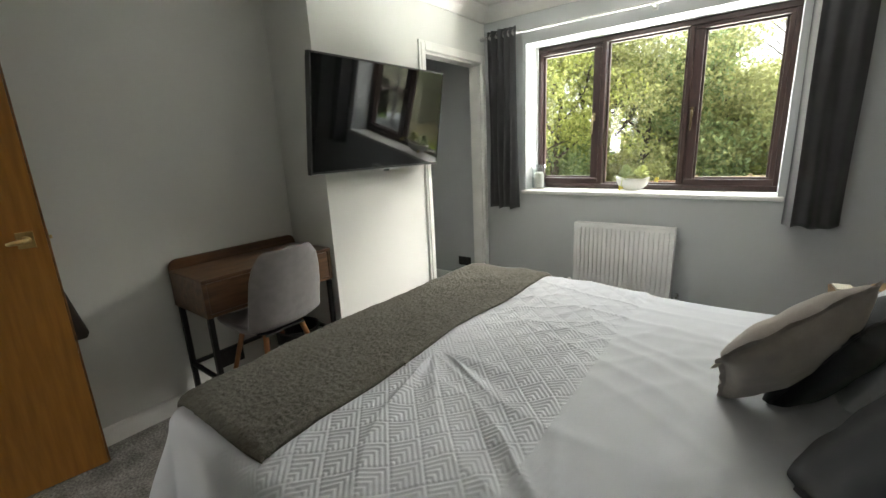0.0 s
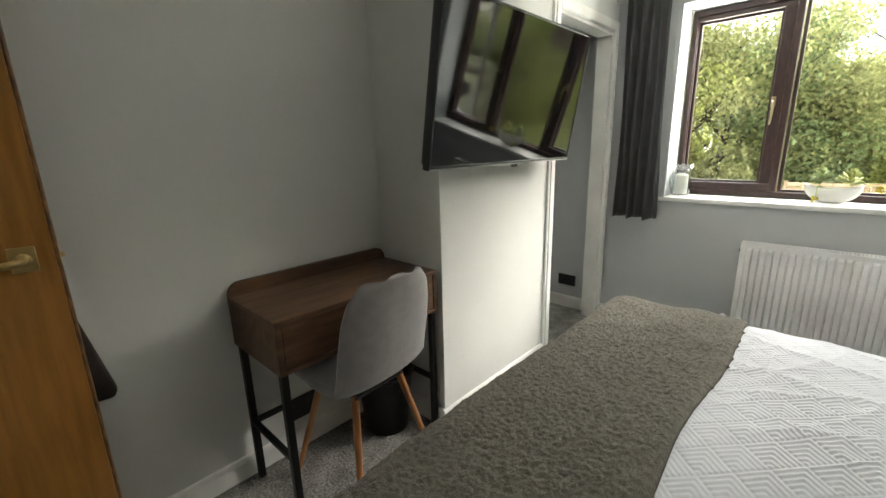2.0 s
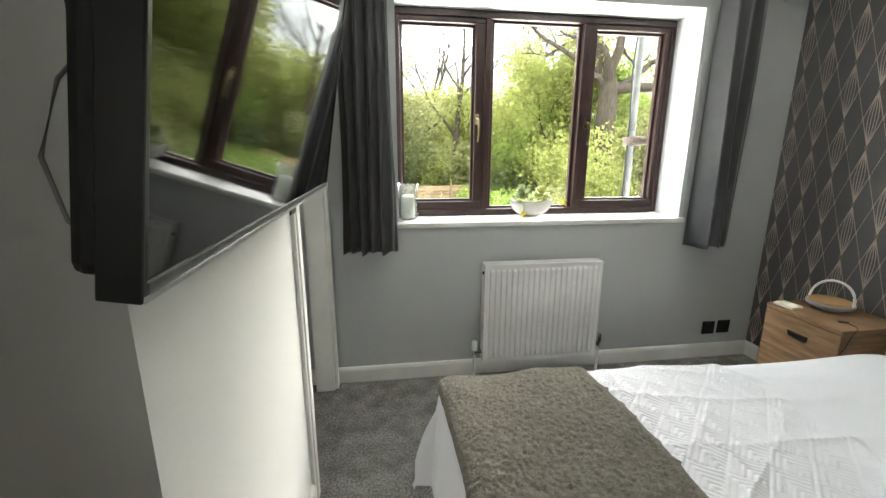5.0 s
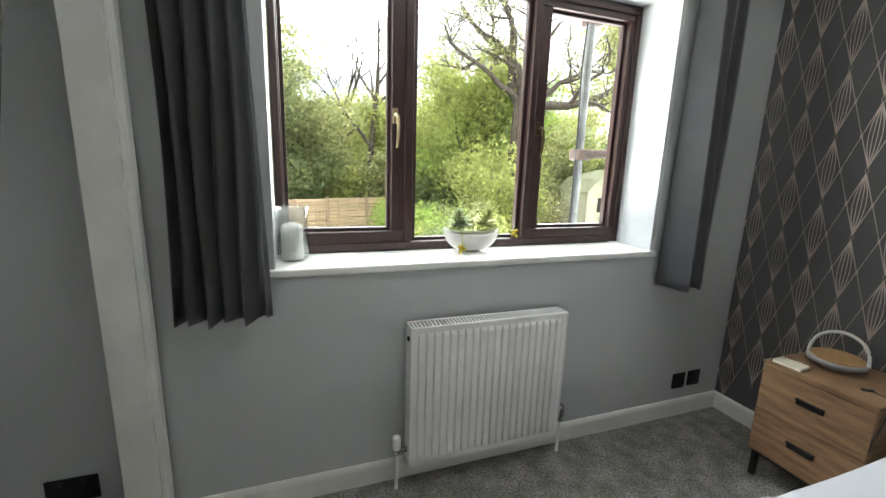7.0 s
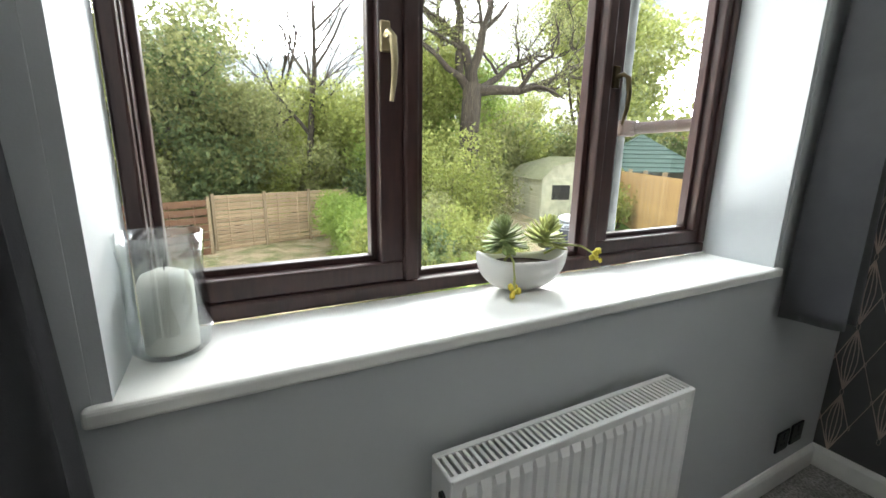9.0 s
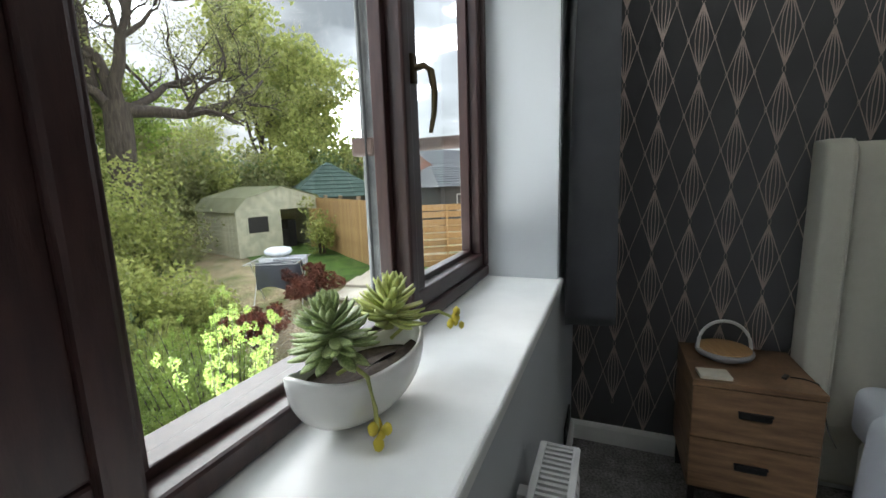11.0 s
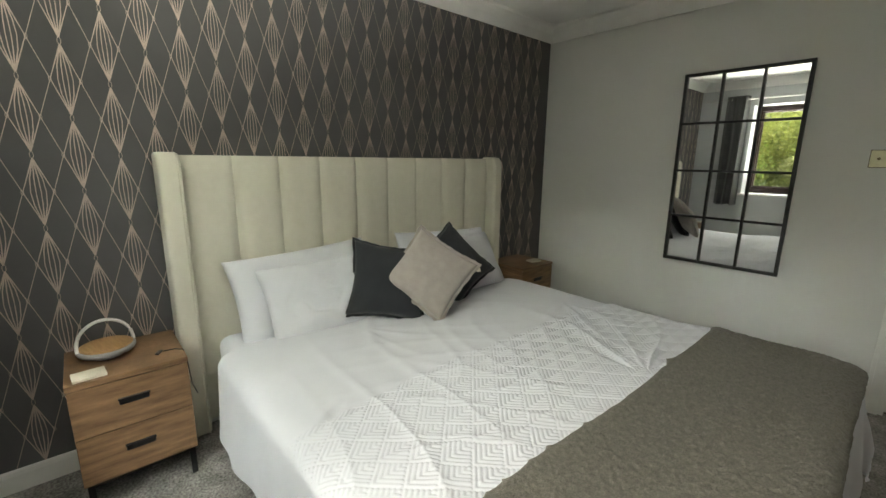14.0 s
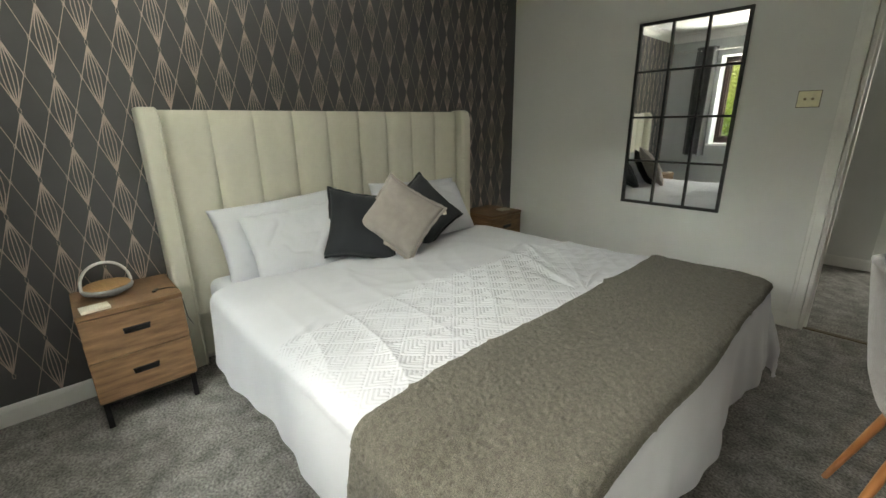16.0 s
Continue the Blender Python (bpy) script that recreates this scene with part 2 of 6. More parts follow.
def add_box(bm, x0, y0, z0, x1, y1, z1, bevel=0.0, seg=2, m=None, mi=0):
    r = bmesh.ops.create_cube(bm, size=1.0)
    vs = r["verts"]
    bmesh.ops.scale(bm, vec=(x1 - x0, y1 - y0, z1 - z0), verts=vs)
    bmesh.ops.translate(bm, vec=((x0 + x1) / 2, (y0 + y1) / 2, (z0 + z1) / 2), verts=vs)
    fs = {f for v in vs for f in v.link_faces}
    if bevel > 0:
        es = list({e for v in vs for e in v.link_edges})
        rb = bmesh.ops.bevel(bm, geom=es, offset=bevel, segments=seg, profile=0.5, affect="EDGES")
        vs = list({v for f in rb["faces"] for v in f.verts} | {v for v in vs if v.is_valid})
        fs = {f for v in vs for f in v.link_faces}
    for f in fs:
        f.material_index = mi
    if m is not None:
        bmesh.ops.transform(bm, matrix=m, verts=vs)
    return vs


def box(x0, y0, z0, x1, y1, z1, bevel=0.0, seg=2, m=None):
    bm = bmesh.new()
    add_box(bm, x0, y0, z0, x1, y1, z1, bevel, seg, m)
    return bm


def boxes(*rows, bevel=0.0):
    bm = bmesh.new()
    for r in rows:
        add_box(bm, *r, bevel=bevel)
    return bm


def add_tube(bm, pts, radius, seg=10, cap=True):
    """A round tube along points; radius a number or one per point."""
    pts = [Vector(p) for p in pts]
    rings = []
    for i, p in enumerate(pts):
        d = (pts[min(i + 1, len(pts) - 1)] - pts[max(i - 1, 0)]).normalized()
        up = Vector((0, 0, 1)) if abs(d.z) < 0.9 else Vector((1, 0, 0))
        a = d.cross(up).normalized()
        b = d.cross(a)
        rad = radius[i] if isinstance(radius, (list, tuple)) else radius
        rings.append([bm.verts.new(p + (a * math.cos(k * math.tau / seg) + b * math.sin(k * math.tau / seg)) * rad) for k in range(seg)])
    for r0, r1 in zip(rings, rings[1:]):
        for k in range(seg):
            bm.faces.new((r0[k], r0[(k + 1) % seg], r1[(k + 1) % seg], r1[k]))
    if cap:
        bm.faces.new(rings[0])
        bm.faces.new(list(reversed(rings[-1])))
    return rings


def tube(pts, radius, seg=10, cap=True):
    bm = bmesh.new()
    add_tube(bm, pts, radius, seg, cap)
    return bm


def lathe(profile, seg=32, m=None):
    """Turns (radius, z) points round the z axis."""
    bm = bmesh.new()
    rings = []
    for r, z in profile:
        if r < 1e-5:
            rings.append([bm.verts.new((0, 0, z))])
        else:
            rings.append([bm.verts.new((r * math.cos(k * math.tau / seg), r * math.sin(k * math.tau / seg), z)) for k in range(seg)])
    for a, b in zip(rings, rings[1:]):
        for k in range(seg):
            q = [a[k % len(a)], a[(k + 1) % len(a)], b[(k + 1) % len(b)], b[k % len(b)]]
            q = list(dict.fromkeys(q))
            if len(q) > 2:
                bm.faces.new(q)
    bmesh.ops.recalc_face_normals(bm, faces=bm.faces)
    if m is not None:
        bmesh.ops.transform(bm, matrix=m, verts=bm.verts)
    return bm


def grid(nu, nv, f, closed_u=False):
    """A sheet of nu by nv points; f(u, v) with u and v from 0 to 1."""
    bm = bmesh.new()
    vs = [[bm.verts.new(f(i / (nu - 1), j / (nv - 1))) for j in range(nv)] for i in range(nu)]
    for i in range(nu - 1):
        for j in range(nv - 1):
            bm.faces.new((vs[i][j], vs[i + 1][j], vs[i + 1][j + 1], vs[i][j + 1]))
    return bm


def smoothstep(a, b, x):
    t = min(1.0, max(0.0, (x - a) / (b - a)))
    return t * t * (3 - 2 * t)


def add_prism(bm, profile, p0, p1, side, up=Vector((0, 0, 1))):
    """A moulding: (out, up) points swept from p0 to p1; side is the way out of the wall."""
    p0, p1, side = Vector(p0), Vector(p1), Vector(side)
    a = [bm.verts.new(p0 + side * u + up * v) for u, v in profile]
    b = [bm.verts.new(p1 + side * u + up * v) for u, v in profile]
    n = len(profile)
    for k in range(n):
        bm.faces.new((a[k], a[(k + 1) % n], b[(k + 1) % n], b[k]))
    bm.faces.new(list(reversed(a)))
    bm.faces.new(b)


# ---- plan ----
XH, XD, XC = 0.675, -2.445, -2.035   # headboard wall, desk wall, boxed-out wall
YW, YM = 3.392, -0.345              # window wall, mirror wall
YB0, YB1 = 1.625, 2.575             # boxed-out wall from, to
ZC = 2.42                           # ceiling
WX0, WX1, WZ0, WZ1 = -1.672, 0.068, 0.945, 2.105   # window opening
DX0, DX1, DZ = -2.425, -1.625, 2.02  # door opening

# ---- rooms ----
floor = struct("floor", box(-4.0, -3.4, -0.12, XH + 0.2, YW + 0.31, 0.0), M_CARPET, "mottled grey cut pile fitted carpet")
struct("ceiling", box(-4.1, -3.5, ZC, XH + 0.2, YW + 0.31, ZC + 0.1), M_CEIL, "plain white painted ceiling")
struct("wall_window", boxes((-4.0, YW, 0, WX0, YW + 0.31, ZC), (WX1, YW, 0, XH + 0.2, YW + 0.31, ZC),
                            (WX0, YW, 0, WX1, YW + 0.31, WZ0 - 0.03), (WX0, YW, WZ1, WX1, YW + 0.31, ZC)), M_WALLB, "darker blue grey wall round the window")
wall_head = struct("wall_headboard", box(XH, YM - 0.1, 0, XH + 0.12, YW, ZC), M_PAPER, "charcoal wallpaper with copper art deco diamonds")
struct("wall_mirror", boxes((DX1, YM - 0.1, 0, XH, YM, ZC), (-4.0, YM - 0.1, 0, DX0, YM, ZC), (DX0, YM - 0.1, DZ, DX1, YM, ZC)), M_WALL, "pale grey painted wall with the door opening")
struct("wall_desk", box(XD - 0.1, YM, 0, XD, YB0 + 0.1, ZC), M_WALL, "pale grey painted wall behind the desk")
struct("wall_boxed_side", box(XD, YB0, 0, XC - 0.1, YB0 + 0.1, ZC), M_WALL)
struct("wall_boxed_front", boxes((XC - 0.1, YB0, 0, XC, YB1, ZC), (XC - 0.1, YB1, 2.0, XC, YW, ZC)), M_WALL, "pale grey boxed-out wall carrying the television")
struct("wall_passage_near", box(-4.0, YB1 - 0.1, 0, XC - 0.1, YB1, ZC), M_WALL)
struct("wall_passage_end", box(-4.1, YB1 - 0.1, 0, -4.0, YW + 0.2, ZC), M_WALL)
struct("wall_hall_back", boxes((-1.93, -2.2, 0, XH + 0.2, -2.08, ZC), (-4.0, -2.2, 0, -2.70, -2.08, ZC), (-2.70, -2.2, 2.03, -1.93, -2.08, ZC)), M_WALL, "pale grey painted landing wall")
struct("wall_far_room", boxes((-2.75, -3.5, 0, XH + 0.2, -3.4, ZC), (-4.0, -3.5, 0, -3.85, -3.4, ZC), (-3.85, -3.5, 0, -2.75, -3.4, 0.95), (-3.85, -3.5, 2.1, -2.75, -3.4, ZC)), M_WALL)
win2 = tagged(new("window_2"), "dark framed window of the room across the landing", "", "", "structure")
part("window_frame", boxes((-3.85, -3.48, 0.95, -2.75, -3.42, 1.01), (-3.85, -3.48, 2.04, -2.75, -3.42, 2.1), (-3.85, -3.48, 1.01, -3.79, -3.42, 2.04), (-2.81, -3.48, 1.01, -2.75, -3.42, 2.04),
                           (-3.33, -3.48, 1.01, -3.27, -3.42, 2.04), bevel=0.005), M_FRAME, win2)
struct("wall_far_side", boxes((-4.1, -3.5, 0, -4.0, -2.2, ZC), (XH + 0.1, -3.4, 0, XH + 0.2, -2.2, ZC)), M_WALL)
struct("trim_landing", boxes((-1.945, -2.08, 0, -1.865, -2.062, 2.09), (-2.765, -2.08, 0, -2.685, -2.062, 2.09), (-2.685, -2.08, 2.015, -1.945, -2.062, 2.09), (-1.945, -2.2, 0, -1.928, -2.08, 2.03), bevel=0.004), M_TRIM, "white painted door frame across the landing")
struct("wall_hall_west", box(-4.1, -2.2, 0, -4.0, YB1 - 0.1, ZC), M_WALL)
struct("wall_hall_far", box(XH, -2.08, 0, XH + 0.1, YM - 0.1, ZC), M_WALL)

# coving: a quarter-hollow moulding along the ceiling
COVE = [(0, -0.105), (0.012, -0.105), (0.022, -0.085), (0.045, -0.05), (0.075, -0.025), (0.1, -0.016), (0.105, 0), (0, 0)]
bm = bmesh.new()
add_prism(bm, COVE, (XH, YM, ZC), (XH, YW, ZC), (-1, 0, 0))
add_prism(bm, COVE, (XC, YW, ZC), (XH, YW, ZC), (0, -1, 0))
add_prism(bm, COVE, (XD, YM, ZC), (XH, YM, ZC), (0, 1, 0))
add_prism(bm, COVE, (XD, YM, ZC), (XD, YB0, ZC), (1, 0, 0))
add_prism(bm, COVE, (XD, YB0, ZC), (XC + 0.1, YB0, ZC), (0, -1, 0))
add_prism(bm, COVE, (XC, YB0 - 0.1, ZC), (XC, YW, ZC), (1, 0, 0))
bmesh.ops.recalc_face_normals(bm, faces=bm.faces)
struct("trim_coving", bm, M_CEIL, "white plaster coving along the ceiling")

# skirting
SKIRT = [(0, 0.001), (0.016, 0.001), (0.016, 0.075), (0.012, 0.088), (0.006, 0.095), (0, 0.095)]
bm = bmesh.new()
add_prism(bm, SKIRT, (XH, YM, 0), (XH, YW, 0), (-1, 0, 0))
add_prism(bm, SKIRT, (XC, YW, 0), (XH - 0.016, YW, 0), (0, -1, 0))
add_prism(bm, SKIRT, (DX1 + 0.065, YM, 0), (XH - 0.016, YM, 0), (0, 1, 0))
add_prism(bm, SKIRT, (XD, YM, 0), (XD, YB0, 0), (1, 0, 0))
add_prism(bm, SKIRT, (XD + 0.016, YB0, 0), (XC, YB0, 0), (0, -1, 0))
add_prism(bm, SKIRT, (XC, YB0 - 0.016, 0), (XC, YB1 - 0.055, 0), (1, 0, 0))
add_prism(bm, SKIRT, (-4.0, YW, 0), (XC - 0.1, YW, 0), (0, -1, 0))
add_prism(bm, SKIRT, (-1.865, -2.08, 0), (XH, -2.08, 0), (0, 1, 0))
bmesh.ops.recalc_face_normals(bm, faces=bm.faces)
struct("baseboard", bm, M_TRIM, "white gloss painted skirting board")


def casing(name, x, y0, y1, ztop, sx, label):
    """Moulded architrave round an opening in a wall of constant x (sx: the way out)."""
    bm = bmesh.new()
    for a, b in ((0.0, 0.014), (0.018, 0.020), (0.05, 0.017)):
        w = 0.065 - a
        add_box(bm, min(x, x + sx * b), y0 - w, 0.0005, max(x, x + sx * b), y0 - 0.004 * (a > 0), ztop + w - 0.0008 * a, 0.003)
        add_box(bm, min(x, x + sx * b), y1 + 0.004 * (a > 0), 0.0005, max(x, x + sx * b), y1 + w, ztop + w - 0.0008 * a, 0.003)
        add_box(bm, min(x, x + sx * b), y0, ztop + 0.004 * (a > 0), max(x, x + sx * b), y1, ztop + w - 0.001, 0.003)
    return struct(name, bm, M_TRIM, label)


casing("trim_passage", XC, YB1, YW - 0.075, 2.0, 1, "white painted architrave round the passage opening")
struct("trim_passage_lining", boxes((XC - 0.1, YB1 + 0.001, 0, XC, YB1 + 0.018, 2.0), (XC - 0.1, YW - 0.09, 0, XC, YW - 0.003, 2.0),
                                    (XC - 0.1, YB1 + 0.018, 1.982, XC, YW - 0.09, 1.999)), M_TRIM)
bm = bmesh.new()
for a, b in ((0.0, 0.014), (0.018, 0.020)):
    w = 0.065 - a
    add_box(bm, DX1, YM, 0.0005, DX1 + w, YM + b, DZ + w, 0.003)
    add_box(bm, DX0 - w, YM, 0.0005, DX0, YM + b, DZ + w, 0.003)
    add_box(bm, DX0, YM, DZ, DX1, YM + b, DZ + w, 0.003)
    add_box(bm, DX1, YM - 0.1 - b, 0.0005, DX1 + w, YM - 0.1, DZ + w, 0.003)
struct("trim_door", bm, M_TRIM, "white painted door architrave")
struct("trim_door_lining", boxes((DX1 - 0.022, YM - 0.1, 0, DX1 - 0.001, YM - 0.002, DZ), (DX0 + 0.001, YM - 0.1, 0, DX0 + 0.022, YM - 0.002, DZ),
                                 (DX0 + 0.022, YM - 0.1, DZ - 0.022, DX1 - 0.022, YM - 0.002, DZ - 0.001),
                                 (DX1 - 0.036, YM - 0.085, 0, DX1 - 0.022, YM - 0.05, DZ - 0.022)), M_TRIM)
struct("trim_threshold", box(DX0 + 0.022, YM - 0.07, 0.0, DX1 - 0.022, YM - 0.035, 0.006, 0.002), M_BRONZE_BACKLIT, "thin dark bronze and backlit metal carpet threshold bar")

# printed lattice of the wallpaper: fans, long lines and small loops
COLW, PER, YN, ZN = 0.1355, 0.2835, 2.800, 1.2145
HW = 0.044


def paper_print():
    verts, faces = [], []

    def line(y0, z0, y1, z1, w0, w1):
        d = Vector((y1 - y0, z1 - z0))
        n = Vector((-d.y, d.x)).normalized()
        k = len(verts)
        for (y, z, w, s) in ((y0, z0, w0, 1), (y0, z0, w0, -1), (y1, z1, w1, -1), (y1, z1, w1, 1)):
            verts.append((XH - 0.0008 - 0.00012 * (len(faces) % 11), y + n.x * w * s / 2, z + n.y * w * s / 2))
        faces.append((k, k + 1, k + 2, k + 3))

    def loop(y, z, ry, rz):
        for k in range(10):
            a, b = k * math.tau / 10, (k + 1) * math.tau / 10
            line(y + ry * math.cos(a), z + rz * math.sin(a), y + ry * math.cos(b), z + rz * math.sin(b), 0.0016, 0.0016)

    for c in range(-6, 25):
        y = YN - c * COLW
        for r in range(-6, 6):
            z = ZN + r * PER + (PER / 2 if c % 2 else 0)
            if not (YM + 0.05 < y < YW - 0.05) or z < 0.06 or z > ZC - 0.2:
                continue
            loop(y, z, 0.0055, 0.013)
            tip = z + 0.012
            top = z + PER - 0.012
            mid = (tip + top) / 2
            for f in (-1, -0.6, -0.2, 0.2, 0.6, 1):
                for e in (tip, top):
                    k = 0.6 if abs(f) > 0.9 else 0.68
                    line(y, e, y + f * HW * k, e + (mid - e) * 0.6, 0.0044, 0.0036)
                    line(y + f * HW * k, e + (mid - e) * 0.6, y + f * HW * (1 if abs(f) > 0.9 else 0.84), mid, 0.0036, 0.0028)
            for s in (-1, 1):
                loop(y + s * (HW + 0.001), mid, 0.004, 0.010)
                for up in ((-1, 1) if s > 0 else ()):
                    line(y + s * HW, mid, y + s * (COLW - HW), mid + up * PER / 2, 0.0023, 0.0023)
    me = bpy.data.meshes.new("printed_lattice")
    me.from_pydata(verts, [], faces)
    me.materials.append(M_COPPER)
    ob = new("printed_lattice", me)
    ob.parent = wall_head
    ob["kind"] = "stuff"


paper_print()

# ---- window ----
win = tagged(new("window_1"), "dark mahogany three-light casement window with one fixed pane", "", "", "structure")
FX0, FX1, FY0, FY1, FZ0, FZ1 = -1.648, 0.048, 3.622, 3.689, 0.948, 2.098
part("window_frame", boxes((FX0, FY0, FZ0, FX1, FY1, FZ0 + 0.036), (FX0, FY0, FZ1 - 0.04, FX1, FY1, FZ1), (FX0, FY0, FZ0 + 0.036, FX0 + 0.03, FY1, FZ1 - 0.04),
                           (FX1 - 0.03, FY0, FZ0 + 0.036, FX1, FY1, FZ1 - 0.04), (-1.128, FY0, FZ0 + 0.036, -1.092, FY1, FZ1 - 0.04),
                           (-0.540, FY0, FZ0 + 0.036, -0.506, FY1, FZ1 - 0.04), bevel=0.006), M_FRAME, win)


def sash(x0, x1, gx0, gx1, gz0, gz1):
    z0, z1 = FZ0 + 0.034, FZ1 - 0.034
    y0, y1 = FY0 + 0.012, FY1 + 0.012
    k = 0.011
    s = part("casement", boxes((x0, y0, z0, x1, y1, gz0 - k), (x0, y0, gz1 + k, x1, y1, z1), (x0, y0, gz0 - k, gx0 - k, y1, gz1 + k), (gx1 + k, y0, gz0 - k, x1, y1, gz1 + k), bevel=0.005),
             M_FRAME, win)
    bead(gx0, gx1, gz0, gz1, y0 + 0.030, s)
    return s


def bead(gx0, gx1, gz0, gz1, y, parent):
    w, e = 0.003, 0.0145
    part("glazing_bead", boxes((gx0 - e, y, gz0, gx0 + w, y + 0.03, gz1), (gx1 - w, y, gz0, gx1 + e, y + 0.03, gz1),
                               (gx0 - e, y + 0.001, gz0 - e, gx1 + e, y + 0.03, gz0 + w), (gx0 - e, y + 0.001, gz1 - w, gx1 + e, y + 0.03, gz1 + e), bevel=0.003), M_FRAME, parent)
    p = part("pane", box(gx0 - 0.004, y + 0.031, gz0 - 0.004, gx1 + 0.004, y + 0.035, gz1 + 0.004), M_GLASS, parent)
    p.visible_shadow = False


sash1 = sash(FX0 + 0.012, -1.124, -1.602, -1.194, 1.042, 2.020)
sash2 = sash(-0.510, FX1 - 0.012, -0.438, -0.020, 1.038, 2.020)
bead(-1.072, -0.555, FZ0 + 0.046, FZ1 - 0.05, FY0 + 0.036, win)


def win_handle(x, z, parent, metal):
    h = part("handle", boxes((x - 0.011, 3.621, z + 0.06, x + 0.011, 3.635, z + 0.12), bevel=0.004), metal, parent, "metal espagnolette window handle")
    pts = [(x, 3.630, z + 0.09), (x, 3.602, z + 0.094), (x + 0.002, 3.588, z + 0.082), (x + 0.004, 3.582, z + 0.04), (x + 0.003, 3.584, z + 0.0), (x, 3.592, z - 0.04)]
    part("lever", tube(pts, [0.007, 0.007, 0.008, 0.007, 0.006, 0.0045], 10), metal, h, smooth=True)


win_handle(-1.170, 1.425, sash1, M_DULLBRASS)
# darker metal colour here imitates the handle seen against the light
win_handle(-0.486, 1.41, sash2, M_BRONZE_BACKLIT)
bm = box(WX0 - 0.012, YW - 0.014, WZ0 - 0.03, WX1 + 0.012, FY0 + 0.01, WZ0, 0.008, 3)
part("window_sill", bm, M_TRIM, win, "white painted inner window sill")
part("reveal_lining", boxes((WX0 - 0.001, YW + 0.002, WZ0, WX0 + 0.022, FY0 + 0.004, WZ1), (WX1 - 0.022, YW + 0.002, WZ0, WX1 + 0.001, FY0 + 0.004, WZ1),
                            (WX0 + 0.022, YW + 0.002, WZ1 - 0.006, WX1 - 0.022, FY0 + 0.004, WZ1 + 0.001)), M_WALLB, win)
part("outer_sill", box(FX0, FY1 - 0.002, FZ0 - 0.02, FX1, FY1 + 0.10, FZ0 + 0.012, 0.006), M_FRAME, win)


# ---- curtains ----
def curtain(name, x0, x1, z0, z1, folds, seed, flare, yc, label, shape=None):
    rnd = random.Random(seed)
    ph = [rnd.uniform(0, 6.28) for _ in range(6)]

    def f(u, v):
        x = x0 + (x1 - x0) * u
        mid = (x0 + x1) / 2
        wide = 1 + flare * (1 - v) ** 1.5 - 0.05 * math.sin(3.1 * v)
        a = u * folds * math.tau
        amp = 0.030 * (0.8 + 0.3 * math.sin(3 * u + ph[0])) * (0.85 + 0.25 * (1 - v))
        w = math.sin(a + 0.5 * math.sin(2.2 * v + ph[1]) + 0.6 * math.sin(5 * u + ph[2])) + 0.22 * math.sin(2 * a + ph[3] + 1.5 * v)
        x = mid + (x - mid) * wide + 0.010 * math.cos(a + ph[4]) + 0.008 * math.sin(4 * v + ph[5] + 7 * u)
        z = z0 + (z1 - z0) * v - 0.010 * (1 - v) * math.sin(a * 0.5 + ph[2]) + 0.004 * math.sin(a) * (1 - v)
        if shape:
            sx, sy = shape(u)
            return (x0 + (x1 - x0) * sx + 0.012 * (1 - v) * (u - 0.3) + 0.004 * math.sin(5 * v + 4 * u), yc + sy * (0.55 + 0.45 * (1 - v)) + 0.006 * math.sin(4 * v + 9 * u + ph[1]), z)
        return (x, yc + amp * w * 0.85 + 0.004 * math.sin(9 * v + 11 * u + ph[1]), z)
    c = thing(name, label, "curtain")
    bm = grid(120, 40, f)
    bmesh.ops.solidify(bm, geom=bm.faces[:], thickness=0.003)
    part("drape", bm, M_CURTAIN, c, smooth=True)
    for k in range(folds):
        x, y, z = f((k + 0.5) / folds, 0.975)
        bm = bmesh.new()
        bmesh.ops.create_cone(bm, segments=20, radius1=0.026, radius2=0.026, depth=0.008, cap_ends=False, matrix=pose(x, 3.30, z1 - 0.045, 90, 0, 60))
        bmesh.ops.solidify(bm, geom=bm.faces[:], thickness=0.004)
        part("eyelet", bm, M_STEEL, c, "brushed steel eyelet")
    return c


curtain("curtain", -1.932, -1.672, 0.80, 2.222, 5, 3, 0.10, 3.298, "charcoal eyelet curtain drawn back beside the window")


def tucked(u):
    """One broad fold bellied into the room, its edge turned back to the sill end."""
    if u < 0.3:
        k = u / 0.3
        return (0.12 * math.sin(k * math.pi / 2), 0.082 * math.cos(k * math.pi))
    k = (u - 0.3) / 0.7
    return (0.12 + 0.88 * k, -0.082 + 0.10 * smoothstep(0, 1, k) + 0.016 * math.sin(14 * k))


curtain("curtain", 0.085, 0.335, 0.785, 2.215, 3, 8, 0.16, 3.292, "charcoal satin curtain tucked over the sill end", tucked)
rail = thing("curtain_rail", "slim brushed steel curtain pole above the window", "curtain rail")
part("rod", tube([(-1.97, 3.31, 2.176), (0.55, 3.31, 2.17)], 0.0085, 12), M_STEEL, rail, smooth=True)
for x, s in ((-1.97, -1), (0.55, 1)):
    part("finial", lathe([(0, -0.028), (0.012, -0.028), (0.017, -0.02), (0.017, 0.0), (0.011, 0.004), (0.011, 0.012), (0.017, 0.016), (0.017, 0.026), (0, 0.028)], 16,
                         pose(x + s * 0.02, 3.31, 2.176, 0, 90, 0)), M_STEEL, rail, smooth=True)
for x in (-1.955, -0.72, 0.52):
    part("bracket", boxes((x - 0.006, 3.31, 2.16, x + 0.006, YW - 0.003, 2.172), (x - 0.018, YW - 0.006, 2.145, x + 0.018, YW, 2.205), bevel=0.002), M_STEEL, rail)


